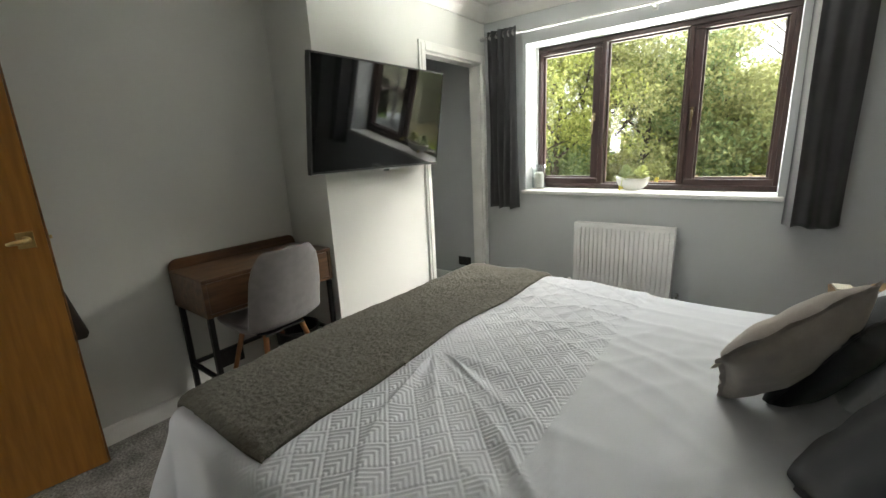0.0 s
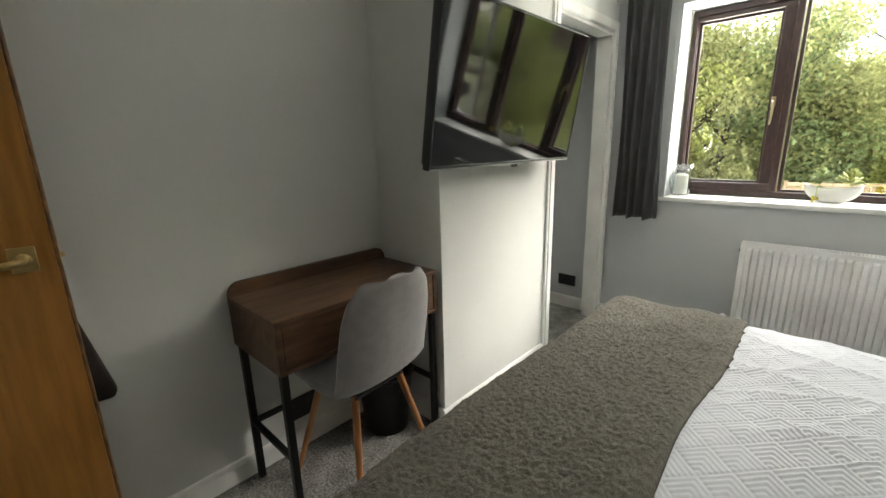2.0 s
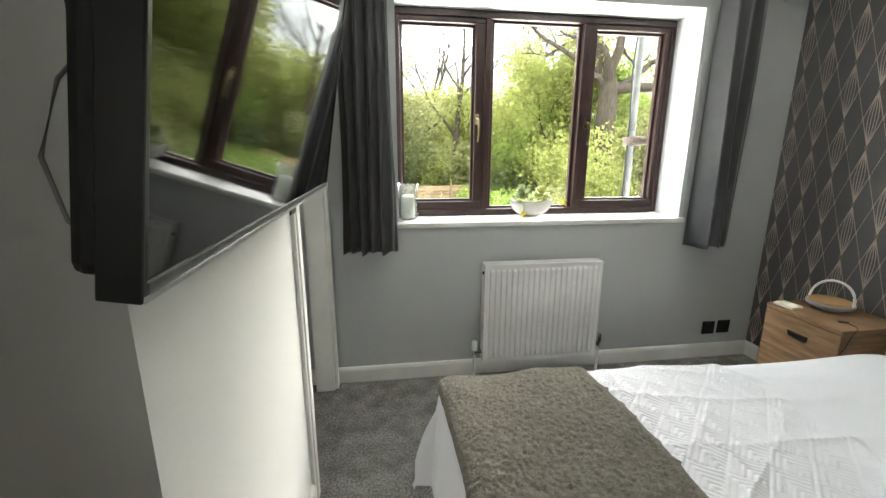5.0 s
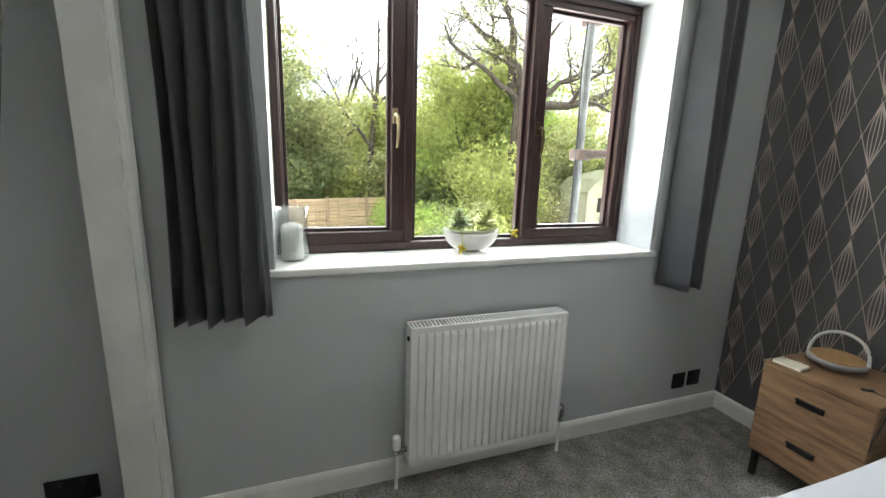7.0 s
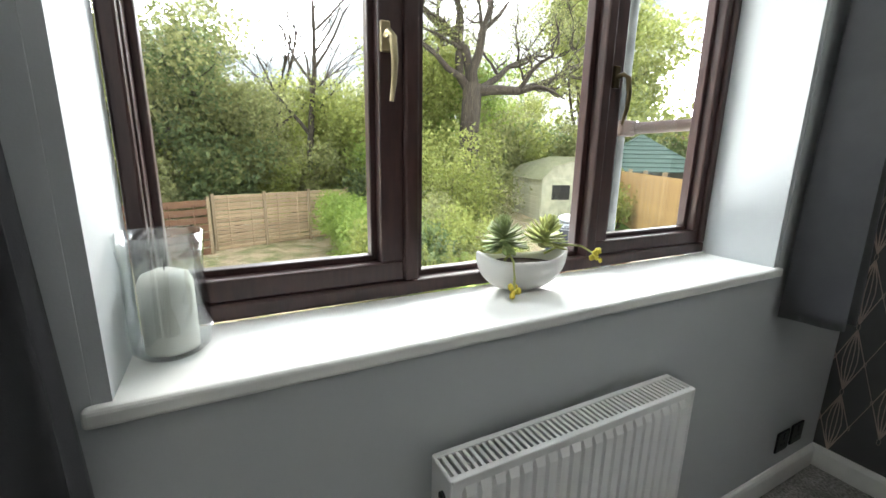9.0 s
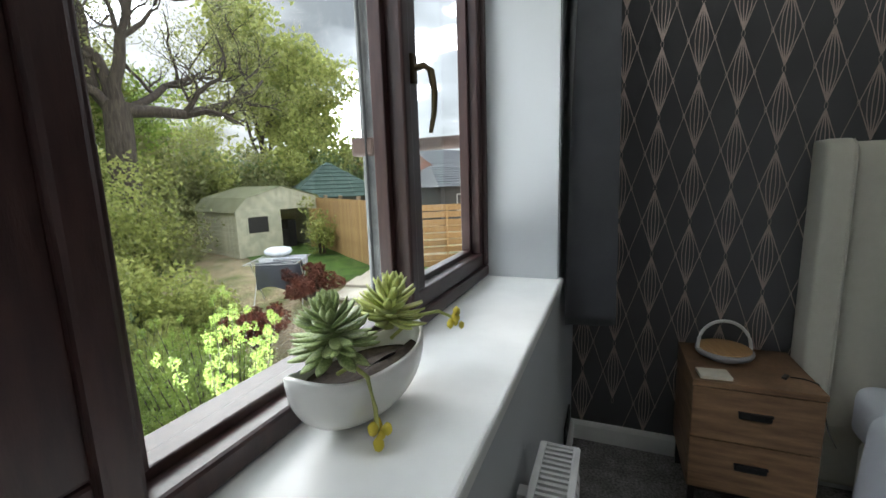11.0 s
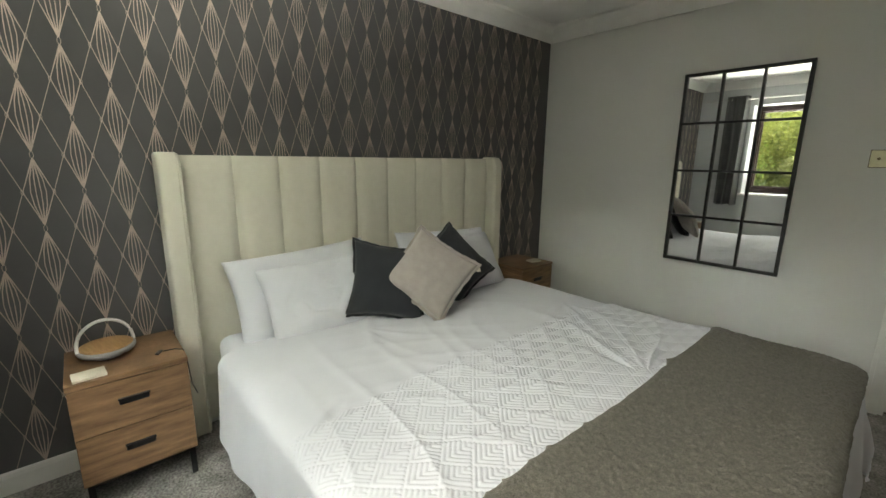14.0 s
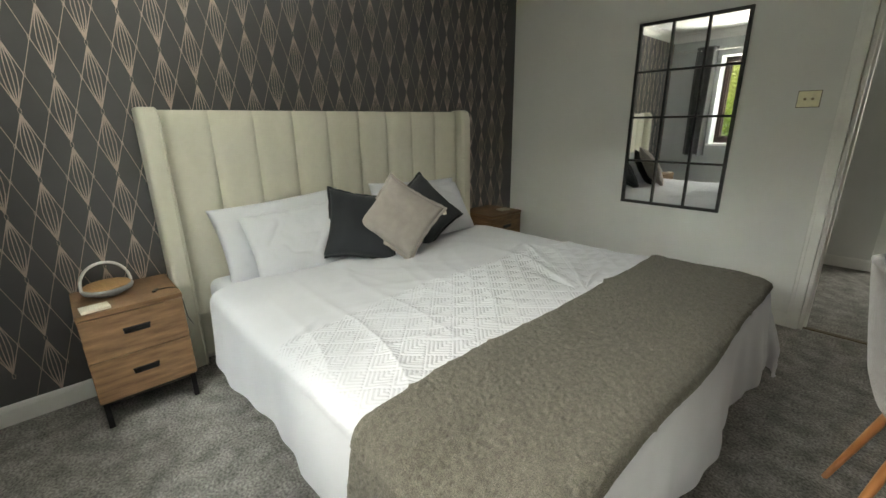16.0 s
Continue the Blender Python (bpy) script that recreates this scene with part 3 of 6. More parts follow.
# ---- radiator ----
def radiator():
    x0, x1, z0, z1, yf, yb = -1.178, -0.480, 0.118, 0.716, 3.280, 3.366
    r = thing("radiator", "white double panel convector radiator under the window", "radiator", (x0 + x1) / 2, 3.33, z0)
    r.matrix_basis = pose(0, 0, 0)
    n = 20
    prof = [(x0, 0.0), (x0 + 0.02, 0.0)]
    step = (x1 - x0 - 0.05) / n
    for k in range(n):
        a = x0 + 0.025 + k * step
        prof += [(a + step * 0.06, -0.005), (a + step * 0.18, 0.0085), (a + step * 0.82, 0.0085), (a + step * 0.94, -0.005)]
    prof += [(x1 - 0.02, 0.0), (x1, 0.0)]
    for name, y, s in (("front_panel", yf + 0.009, -1), ("back_panel", yb - 0.009, 1)):
        bm = bmesh.new()
        zs = [(z0, 0), (z0 + 0.022, 0), (z0 + 0.04, 1), (z1 - 0.042, 1), (z1 - 0.026, 0), (z1 - 0.004, 0)]
        cols = [[bm.verts.new((x, y + s * d * k, z)) for z, k in zs] for x, d in prof]
        for a, b in zip(cols, cols[1:]):
            for k in range(len(zs) - 1):
                bm.faces.new((a[k], b[k], b[k + 1], a[k + 1]))
        bmesh.ops.recalc_face_normals(bm, faces=bm.faces)
        part(name, bm, M_RAD, r)
    part("side_panel", box(x0 - 0.003, yf + 0.004, z0 + 0.012, x0 + 0.002, yb - 0.004, z1, 0.002), M_RAD, r)
    part("side_panel", box(x1 - 0.002, yf + 0.004, z0 + 0.012, x1 + 0.003, yb - 0.004, z1, 0.002), M_RAD, r)
    bm = boxes((x0, yf + 0.002, z1 - 0.008, x1, yf + 0.016, z1), (x0, yb - 0.016, z1 - 0.008, x1, yb - 0.002, z1), bevel=0.002)
    m = 46
    for k in range(m + 1):
        x = x0 + (x1 - x0) * k / m
        add_box(bm, x - 0.0036, yf + 0.012, z1 - 0.007, x + 0.0036, yb - 0.012, z1 - 0.002)
    part("top_grille", bm, M_RAD, r, "white slotted top grille")
    bm = bmesh.new()
    for k in range(24):
        x = x0 + 0.02 + k * (x1 - x0 - 0.04) / 24
        add_box(bm, x, yf + 0.02, z0 + 0.04, x + 0.012, yb - 0.02, z1 - 0.06)
    part("convector_fins", bm, M_RAD, r)
    part("air_vent", lathe([(0, 0), (0.010, 0), (0.010, 0.006), (0.005, 0.008), (0, 0.008)], 12, pose(x0 - 0.003, yf + 0.03, z1 - 0.05, 0, -90, 0)), M_SEAL, r)
    for x, s, head in ((x0 - 0.045, 1, True), (x1 + 0.040, -1, False)):
        v = part("valve", tube([(x, 3.325, 0.16), (x, 3.325, 0.175), (x + s * 0.045, 3.325, 0.175)], 0.011, 10), M_VALVE, r, smooth=True)
        part("pipe", tube([(x, 3.325, 0.0), (x, 3.325, 0.165)], 0.0075, 10), M_RAD, v, smooth=True)
        part("cap", lathe([(0.014, 0), (0.017, 0.004), (0.017, 0.05), (0.012, 0.058), (0, 0.058)], 14, pose(x, 3.325, 0.185)), M_RAD if head else M_VALVE, v, smooth=True)
    for x in (x0 + 0.08, x1 - 0.11):
        part("wall_bracket", box(x, yb - 0.01, z0 + 0.05, x + 0.03, YW, z1 - 0.05), M_RAD, r)


radiator()

# ---- bed ----
BX0, BX1, BY0, BY1, BZ = -1.505, 0.42, 0.55, 2.405, 0.525   # top of the made bed


def bed_top(x, y):
    """Height of the made bed's top, with crown and creases (arrays)."""
    u = np.clip((x - BX0) / (BX1 - BX0), 0, 1)
    v = np.clip((y - BY0) / (BY1 - BY0), 0, 1)
    z = BZ + 0.035 * np.sin(np.pi * v) ** 0.6 * (0.35 + 0.65 * np.sin(np.pi * np.clip(u * 0.9 + 0.05, 0, 1)) ** 0.5)
    z = z + 0.005 * np.sin(5.1 * x + 2.0 * y + 1) + 0.004 * np.sin(7 * y - 4 * x)
    # long soft wrinkles in the cloth
    for fx, fy, bend, amp in ((9.0, 3.0, 2.1, 0.0068), (4.0, 11.0, 1.6, 0.0078), (-7.0, 8.0, 2.7, 0.0062), (13.0, -6.0, 2.2, 0.0050)):
        q = fx * x + fy * y + bend * np.sin(2.3 * x - 3.1 * y + fx) + 0.8 * np.sin(6.1 * y + fy)
        z = z + amp * (1 - np.abs(np.sin(q))) ** 3 * (0.5 + 0.5 * np.sin(2.1 * x + 3.7 * y + bend))
    # a fan of creases on the door side
    for cx, cy, a0, span, amp, k in ((-1.0, 1.25, -1.2, 0.9, 0.032, 14), (-0.98, 1.28, -0.35, 0.5, 0.028, 13), (-0.30, 0.78, 2.6, 0.9, 0.024, 12), (0.10, 1.9, -2.4, 0.9, 0.016, 13), (-0.35, 2.2, 2.2, 0.8, 0.014, 11)):
        r = np.hypot(x - cx, y - cy)
        a = np.arctan2(y - cy, x - cx) - a0
        a = (a + np.pi) % (2 * np.pi) - np.pi
        w = np.exp(-(a / span) ** 2 * 2.5) * np.clip(r / 0.12, 0, 1) * np.exp(-(r / 0.5) ** 2)
        z = z + amp * w * ((1 - np.abs(np.sin(a * k * 0.5 + 0.8 * np.sin(5 * r)))) ** 1.6 - 0.3) * (0.75 + 0.45 * np.sin(9 * a + 1))
    return z


def mesh_grid(name, P, material, smooth=True):
    """A mesh from an array of points (nu, nv, 3)."""
    nu, nv = P.shape[:2]
    idx = np.arange(nu * nv).reshape(nu, nv)
    q = np.stack([idx[:-1, :-1], idx[1:, :-1], idx[1:, 1:], idx[:-1, 1:]], -1).reshape(-1, 4)
    me = bpy.data.meshes.new(name)
    me.from_pydata(P.reshape(-1, 3).tolist(), [], q.tolist())
    me.materials.append(material)
    me.polygons.foreach_set("use_smooth", [smooth] * len(me.polygons))
    me.update()
    return me


def draped(s, t, rect, drop_r=0.05, lift=0.0, wave=0.02, seed=0.0, hem=0.012):
    """Flat cloth coordinates s, t laid over a rectangle: beyond its edge the cloth bends down."""
    x0, x1, y0, y1 = rect
    cx, cy = np.clip(s, x0, x1), np.clip(t, y0, y1)
    dx, dy = s - cx, t - cy
    d = np.hypot(dx, dy)
    nx, ny = np.where(d > 1e-9, dx / np.maximum(d, 1e-9), 0), np.where(d > 1e-9, dy / np.maximum(d, 1e-9), 0)
    r = drop_r
    ang = np.clip(d / r, 0, np.pi / 2)
    out = r * np.sin(ang)
    down = r * (1 - np.cos(ang)) + np.maximum(0, d - r * np.pi / 2)
    fall = np.clip((down - r) / 0.3, 0, 1)
    ripple = wave * fall * (np.sin(np.where(np.abs(dx) > np.abs(dy), t * 9, s * 7) + seed) + 0.3 * np.sin(np.where(np.abs(dx) > np.abs(dy), t * 31, s * 27) + 2 * seed))
    out = out + ripple + 0.03 * fall + 0.16 * fall * np.abs(nx * ny)
    x = cx + nx * out
    y = cy + ny * out
    z = bed_top(cx, cy) + lift - down
    return np.stack([x, y, z], -1)


bed = thing("bed", "cream upholstered bed with channelled winged headboard", "bed")
part("base", box(BX0 + 0.06, BY0 + 0.02, 0.06, 0.52, BY1 - 0.02, 0.30, 0.02, 3), M_CREAM, bed)
for x in (BX0 + 0.15, 0.3):
    for y in (BY0 + 0.12, BY1 - 0.12):
        part("leg", box(x - 0.03, y - 0.03, 0, x + 0.03, y + 0.03, 0.065, 0.004), M_BLACK, bed)
part("headboard_back", box(0.628, 0.385, 0.03, 0.668, 2.548, 1.362, 0.02, 3), M_CREAM, bed)
NCH = 9
hy0, hy1 = 0.464, 2.470
for k in range(NCH):
    a, b = hy0 + (hy1 - hy0) * k / NCH, hy0 + (hy1 - hy0) * (k + 1) / NCH

    def chan(u, v, a=a, b=b):
        w = 2 * u - 1
        bulge = 0.032 * (1 - abs(w) ** 3.4) ** 0.55
        top = 1 - max(0.0, (v - 0.95) / 0.05) ** 2 * 0.55
        return (0.628 - (0.010 + bulge) * top, a + (b - a) * u, 0.30 + 1.062 * v)
    part("channel", grid(13, 24, chan), M_CREAM, bed, smooth=True)


def wing(y0, y1):
    """Side wing with rounded edges."""
    bm = bmesh.new()
    prof = [(0.668, 0.03), (0.528, 0.03), (0.528, 0.45), (0.530, 0.9), (0.534, 1.30), (0.542, 1.345), (0.560, 1.368), (0.585, 1.374), (0.668, 1.374)]
    a = [bm.verts.new((x, y0, z)) for x, z in prof]
    b = [bm.verts.new((x, y1, z)) for x, z in prof]
    n = len(prof)
    for k in range(n):
        bm.faces.new((a[k], a[(k + 1) % n], b[(k + 1) % n], b[k]))
    bm.faces.new(list(reversed(a)))
    bm.faces.new(b)
    bmesh.ops.recalc_face_normals(bm, faces=bm.faces)
    es = [e for e in bm.edges if abs(e.verts[0].co.y - e.verts[1].co.y) < 1e-6]
    bmesh.ops.bevel(bm, geom=es, offset=0.018, segments=4, profile=0.5, affect="EDGES")
    w = part("wing", bm, M_CREAM, bed, smooth=True)
    ys = y0 + 0.014 if y0 > 1 else y1 - 0.014
    pts = [(x - 0.002, ys, z) for x, z in prof[1:7]]
    part("piping", tube(pts, 0.004, 8), M_CREAM, w, smooth=True)


wing(2.470, 2.560)
wing(0.374, 0.464)

mattress = solo("mattress", box(BX0 + 0.03, BY0 + 0.0, 0.301, 0.565, BY1 - 0.0, 0.505, 0.05, 4), M_WHITE, "white sheeted mattress on the upholstered bed base", "mattress", True)

# duvet: draped over the mattress, falling at foot and sides
ss = np.linspace(BX0 - 0.44, 0.30, 150)
tt = np.linspace(BY0 - 0.42, BY1 + 0.37, 190)
S, T = np.meshgrid(ss, tt, indexing="ij")
P = draped(S, T, (BX0, BX1, BY0, BY1), 0.06, 0.0, 0.020, 1.3)
fade = np.clip((S - 0.16) / 0.14, 0, 1) ** 2
P[..., 2] -= 0.012 * fade
P[..., 2] = np.maximum(P[..., 2], 0.03)
duvet = tagged(new("duvet", mesh_grid("duvet", P, M_WHITE)), "white cotton duvet with a quilted band hanging over the bed sides", "duvet")

# quilted band of the duvet, woven in nested corners
qs = np.linspace(-1.20, -0.43, 230)
qt = np.linspace(BY0 - 0.10, BY1 + 0.10, 620)
S, T = np.meshgrid(qs, qt, indexing="ij")
P = draped(S, T, (BX0, BX1, BY0, BY1), 0.06, 0.006, 0.0, 1.3)
CELL = 0.086
p, q = (S + T) / math.sqrt(2) / CELL, (T - S) / math.sqrt(2) / CELL
fp, fq = p - np.floor(p), q - np.floor(q)
nested = np.maximum(fp, fq)
ridge = (np.abs(((nested * 6.0) % 1.0) - 0.5) * 2)
hemfade = np.clip((-0.43 - S) / 0.06, 0, 1)
amp = 0.0044 * (0.75 + 0.25 * np.sin(9 * S + 5 * T)) * hemfade
P[..., 2] += amp * (1 - ridge ** 2) - 0.0012 * (np.minimum(np.minimum(fp, 1 - fp), np.minimum(fq, 1 - fq)) < 0.04)
P[..., 2] += -0.009 * (1 - hemfade) - 0.02 * (np.clip(np.abs(T - (BY0 + BY1) / 2) - (BY1 - BY0) / 2 - 0.07, 0, 1) / 0.03) ** 2 * 0.2
panel = new("quilted_panel", mesh_grid("quilted_panel", P, M_WHITE))
panel.parent = duvet
tagged(panel, "white quilted band with nested chevron stitching")

# fleece throw over the foot of the bed
ts = np.linspace(BX0 - 0.09, -1.02, 150)
tt = np.linspace(BY0 - 0.015, BY1 + 0.38, 450)
S, T = np.meshgrid(ts, tt, indexing="ij")
Ss = S + 0.012 * np.sin(3.1 * T + 0.6) + 0.008 * np.sin(7.3 * T)
P = draped(Ss, T, (BX0, BX1, BY0, BY1), 0.085, 0.035, 0.012, 2.1)
for _ in range(70):     # the thick pile bridges the creases under it
    P[1:-1, 1:-1, 2] = (P[:-2, 1:-1, 2] + P[2:, 1:-1, 2] + P[1:-1, :-2, 2] + P[1:-1, 2:, 2]) / 4
rng = np.random.RandomState(5)
tuft = rng.rand(*S.shape)
tuft = (tuft + np.roll(tuft, 1, 0) + np.roll(tuft, 1, 1) + np.roll(tuft, -1, 0)) / 4
tuft = (tuft - tuft.mean()) / tuft.std()
edge_in = np.minimum(np.minimum(S - ts[0], ts[-1] - S), np.minimum(T - tt[0], tt[-1] - T))
roll = np.clip(edge_in / 0.032, 0, 1) ** 0.5
normal = np.cross(np.gradient(P, axis=0), np.gradient(P, axis=1))
normal /= np.maximum(np.linalg.norm(normal, axis=-1, keepdims=True), 1e-9)
P = P + normal * ((0.0017 * tuft * roll + 0.002 * np.sin(24 * S + 3 * np.sin(8 * T)) * np.sin(19 * T + 2) - 0.022 * (1 - roll))[..., None])
throw = tagged(new("throw_blanket", mesh_grid("throw_blanket", P, M_THROW)), "olive grey teddy fleece throw across the bed foot", "blanket")
sol = throw.modifiers.new("thickness", "SOLIDIFY")
sol.thickness, sol.offset = 0.02, -1


def cushion(name, w, h, t, m, material, label, category, flange=0.0, seed=0, textured=False, group="", pinch=0.055):
    """A stuffed cushion: w by h, t thick, its edges pinched; flat flange round it."""
    n = 36 if flange else 60
    ph = random.Random(seed).uniform(0, 6)

    def side(sgn):
        def f(u, v):
            a, b = 2 * u - 1, 2 * v - 1
            ea, eb = max(0.0, 1 - abs(a) ** 2.4), max(0.0, 1 - abs(b) ** 2.4)
            bulge = (ea * eb) ** 0.42
            pin = 1 - pinch * (1 - b * b) * abs(a) ** 3
            pin2 = 1 - pinch * (1 - a * a) * abs(b) ** 3
            crease = noise.noise((a * 1.6 + seed * 3.1, b * 1.1 + 0.5 * a, 0.7 * seed)) + 0.4 * noise.noise((a * 3.7, b * 2.9 + seed, sgn))
            soft = 0.0 if flange else -0.007 * max(0.0, 1 - abs(crease) * 2.6) ** 2 + 0.016 * crease
            wr = (0.010 * math.sin(5 * a + 3 * b + ph) * math.sin(4 * b - 2 * a + 2 * ph) + 0.004 * math.sin(13 * a - 6 * b + ph) * abs(b)) * bulge
            tex = 0.0
            if textured:
                pp, qq = (a * w + b * h) / 0.13, (b * h - a * w) / 0.13
                tex = 0.0016 * math.sin(max(pp - math.floor(pp), qq - math.floor(qq)) * 31)
            return (a * w / 2 * pin, b * h / 2 * pin2, sgn * (bulge * t / 2 + wr * 0.6 + (soft + tex) * bulge + 0.0015))
        return f
    nn = 72 if textured else n
    bm = grid(nn, nn, side(1))
    b2 = grid(nn, nn, lambda u, v: side(-1)(1 - u, v))
    me = bpy.data.meshes.new("tmp")
    b2.to_mesh(me)
    b2.free()
    bm.from_mesh(me)
    bpy.data.meshes.remove(me)
    bmesh.ops.remove_doubles(bm, verts=bm.verts, dist=0.004 if not textured else 0.002)
    c = thing(name, label, category, group=group)
    c.matrix_basis = m
    part("cover", bm, material, c, smooth=True)
    if flange > 0:
        ring = []
        for k in range(120):
            s = k / 120 * 4
            e, fr = int(s), (s % 1) * 2 - 1
            a, b = ((fr, -1), (1, fr), (-fr, 1), (-1, -fr))[e]
            pin = 1 - pinch * (1 - b * b) * abs(a) ** 3
            pin2 = 1 - pinch * (1 - a * a) * abs(b) ** 3
            x, y = a * w / 2 * pin, b * h / 2 * pin2
            ring.append((x, y, a, b))
        fb = bmesh.new()
        for z in (-0.002, 0.002):
            vi = [fb.verts.new((x * 0.985, y * 0.985, z)) for x, y, a, b in ring]
            vo = [fb.verts.new((x + flange * a * min(1.0, abs(a) ** 6 + 0.0) + 0.002 * math.sin(k), y + flange * b * min(1.0, abs(b) ** 6) + 0.002 * math.cos(1.7 * k),
                                z + 0.003 * math.sin(k * 0.7))) for k, (x, y, a, b) in enumerate(ring)]
            for k in range(120):
                fb.faces.new((vi[k], vi[(k + 1) % 120], vo[(k + 1) % 120], vo[k]))
        part("flange", fb, material, c, smooth=True)
    return c


def frame_pose(c, ax, ay):
    """A pose at c whose x axis lies along ax and y axis nearly along ay."""
    ax = Vector(ax).normalized()
    az = ax.cross(Vector(ay)).normalized()
    ay = az.cross(ax)
    m = Matrix((ax, ay, az)).transposed().to_4x4()
    return Matrix.Translation(c) @ m


PG = "pillows against the headboard"
PILLOW = "plump plain white bed pillow propped on the headboard"
QUILT = "white quilted pillow leaning on the plain pillow"
cushion("pillow", 0.76, 0.43, 0.15, frame_pose((0.47, 1.965, 0.685), (0, 1, -0.05), (0.42, 0, 1)), M_WHITE, PILLOW, "pillow", seed=1, group=PG)
cushion("pillow", 0.76, 0.43, 0.15, frame_pose((0.47, 0.98, 0.685), (0.05, 1, 0.04), (0.42, 0.02, 1)), M_WHITE, PILLOW, "pillow", seed=2, group=PG)
cushion("pillow", 0.62, 0.40, 0.15, frame_pose((0.335, 1.925, 0.665), (0.05, 1, -0.05), (0.58, 0, 1)), M_WHITE, QUILT, "pillow", seed=3, textured=True)
cushion("pillow", 0.62, 0.40, 0.15, frame_pose((0.345, 0.93, 0.665), (-0.06, 1, -0.03), (0.58, 0, 1)), M_WHITE, QUILT, "pillow", seed=4, textured=True)
cushion("cushion", 0.41, 0.41, 0.13, frame_pose((0.20, 1.645, 0.722), (-0.50, -0.85, -0.17), (0.46, -0.30, 0.95)), M_DARKCUSH, "slate velvet square cushion with a piped edge", "cushion", flange=0.012, seed=5, pinch=0.13)
cushion("cushion", 0.40, 0.40, 0.12, frame_pose((0.225, 1.155, 0.735), (-0.50, -0.33, -0.55), (0.45, -0.50, 0.72)), M_DARKCUSH, "slate velvet cushion standing on one corner", "cushion", flange=0.012, seed=6, pinch=0.11)
cushion("cushion", 0.375, 0.375, 0.13, frame_pose((0.06, 1.472, 0.765), (-0.732, -0.466, -0.498), (-0.003, -0.728, 0.685)), M_TAUPE, "taupe linen cushion turned on its corner", "cushion", flange=0.014, seed=7, pinch=0.09)
solo("cushion_label", box(-0.011, -0.0008, -0.010, 0.011, 0.0008, 0.010, 0.0005, 1, frame_pose((-0.085, 1.255, 0.775), (-0.6, -0.8, 0.1), (-0.7, 0.5, 0.5))), M_PAPERCARD, "tiny white label sewn to the taupe cushion", "label")


# ---- nightstands ----
def nightstand():
    n = thing("nightstand", "rustic oak two-drawer nightstand on black metal legs", "nightstand", group="nightstands beside the bed")
    x0, x1, y0, y1, z0, z1 = 0.0, 0.362, 0.0, 0.378, 0.134, 0.552
    part("body", boxes((x0 + 0.018, y0, z0, x1, y0 + 0.016, z1 - 0.022), (x0 + 0.018, y1 - 0.016, z0, x1, y1, z1 - 0.022), (x0 + 0.018, y0 + 0.016, z0, x1, y1 - 0.016, z0 + 0.016),
                       (x1 - 0.012, y0 + 0.016, z0 + 0.016, x1, y1 - 0.016, z1 - 0.022)), M_OAK, n)
    part("top", box(x0 - 0.002, y0 - 0.002, z1 - 0.0215, x1, y1 + 0.002, z1, 0.002), M_OAK, n)
    zm = (z0 + z1 - 0.022) / 2
    for a, b in ((z0 + 0.001, zm - 0.002), (zm + 0.002, z1 - 0.026)):
        d = part("drawer", box(x0, y0 + 0.001, a, x0 + 0.0175, y1 - 0.001, b, 0.0015), M_OAK, n)
        zc = a + (b - a) * 0.56
        bm = bmesh.new()
        add_box(bm, x0 - 0.008, 0.189 - 0.048, zc - 0.013, x0 + 0.001, 0.189 + 0.048, zc + 0.013, 0.006, 3)
        add_box(bm, x0 - 0.013, 0.189 - 0.05, zc + 0.008, x0, 0.189 + 0.05, zc + 0.014, 0.002)
        part("handle", bm, M_BLACK, d, "black metal cup pull")
    for x in (0.03, x1 - 0.03):
        for y in (0.02, y1 - 0.02):
            part("leg", box(x - 0.011, y - 0.011, 0, x + 0.011, y + 0.011, z0, 0.001), M_BLACK, n)
    part("leg_frame", boxes((0.019, 0.009, z0 - 0.022, x1 - 0.019, 0.031, z0 - 0.001), (0.019, y1 - 0.031, z0 - 0.022, x1 - 0.019, y1 - 0.009, z0 - 0.001),
                            (0.019, 0.031, z0 - 0.022, 0.041, y1 - 0.031, z0 - 0.001), (x1 - 0.041, 0.031, z0 - 0.022, x1 - 0.019, y1 - 0.031, z0 - 0.001)), M_BLACK, n)
    return n


ns = nightstand()
ns.matrix_basis = pose(0.296, 2.572, 0)
copy_thing(ns, pose(0.296, -0.010, 0))

lamp = thing("table_lamp", "round wood-topped table lamp with a white arch", "lamp", 0.515, 2.815, 0.5525, 12)
part("foot", lathe([(0, 0), (0.05, 0), (0.055, 0.004), (0.03, 0.012), (0.025, 0.02), (0, 0.02)], 24), M_LAMPGREY, lamp, smooth=True)
part("base", lathe([(0, 0.016), (0.07, 0.016), (0.092, 0.022), (0.098, 0.032), (0.098, 0.04), (0.094, 0.043), (0, 0.043)], 40), M_LAMPGREY, lamp, smooth=True)
part("wood_disc", lathe([(0, 0.0425), (0.086, 0.0425), (0.089, 0.045), (0.089, 0.048), (0.086, 0.0495), (0, 0.0495)], 40), M_PALEWOOD, lamp, "pale wood charging disc")
bm = bmesh.new()
add_tube(bm, [(0.018 * math.sin(a * math.pi), 0.094 * math.cos(a * math.pi), 0.042 + 0.105 * math.sin(a * math.pi) ** 0.85) for a in np.linspace(0.0, 1.0, 28)], 0.0065, 10)
part("arch", bm, M_LAMPWHITE, lamp, "white light arch, switched off", smooth=True)
solo("card", box(-0.036, -0.05, 0, 0.036, 0.05, 0.012, 0.002, 2, pose(0.345, 2.880, 0.5525, 0, 0, 5)), M_PAPERCARD, "small cream boxed card on the nightstand", "card")
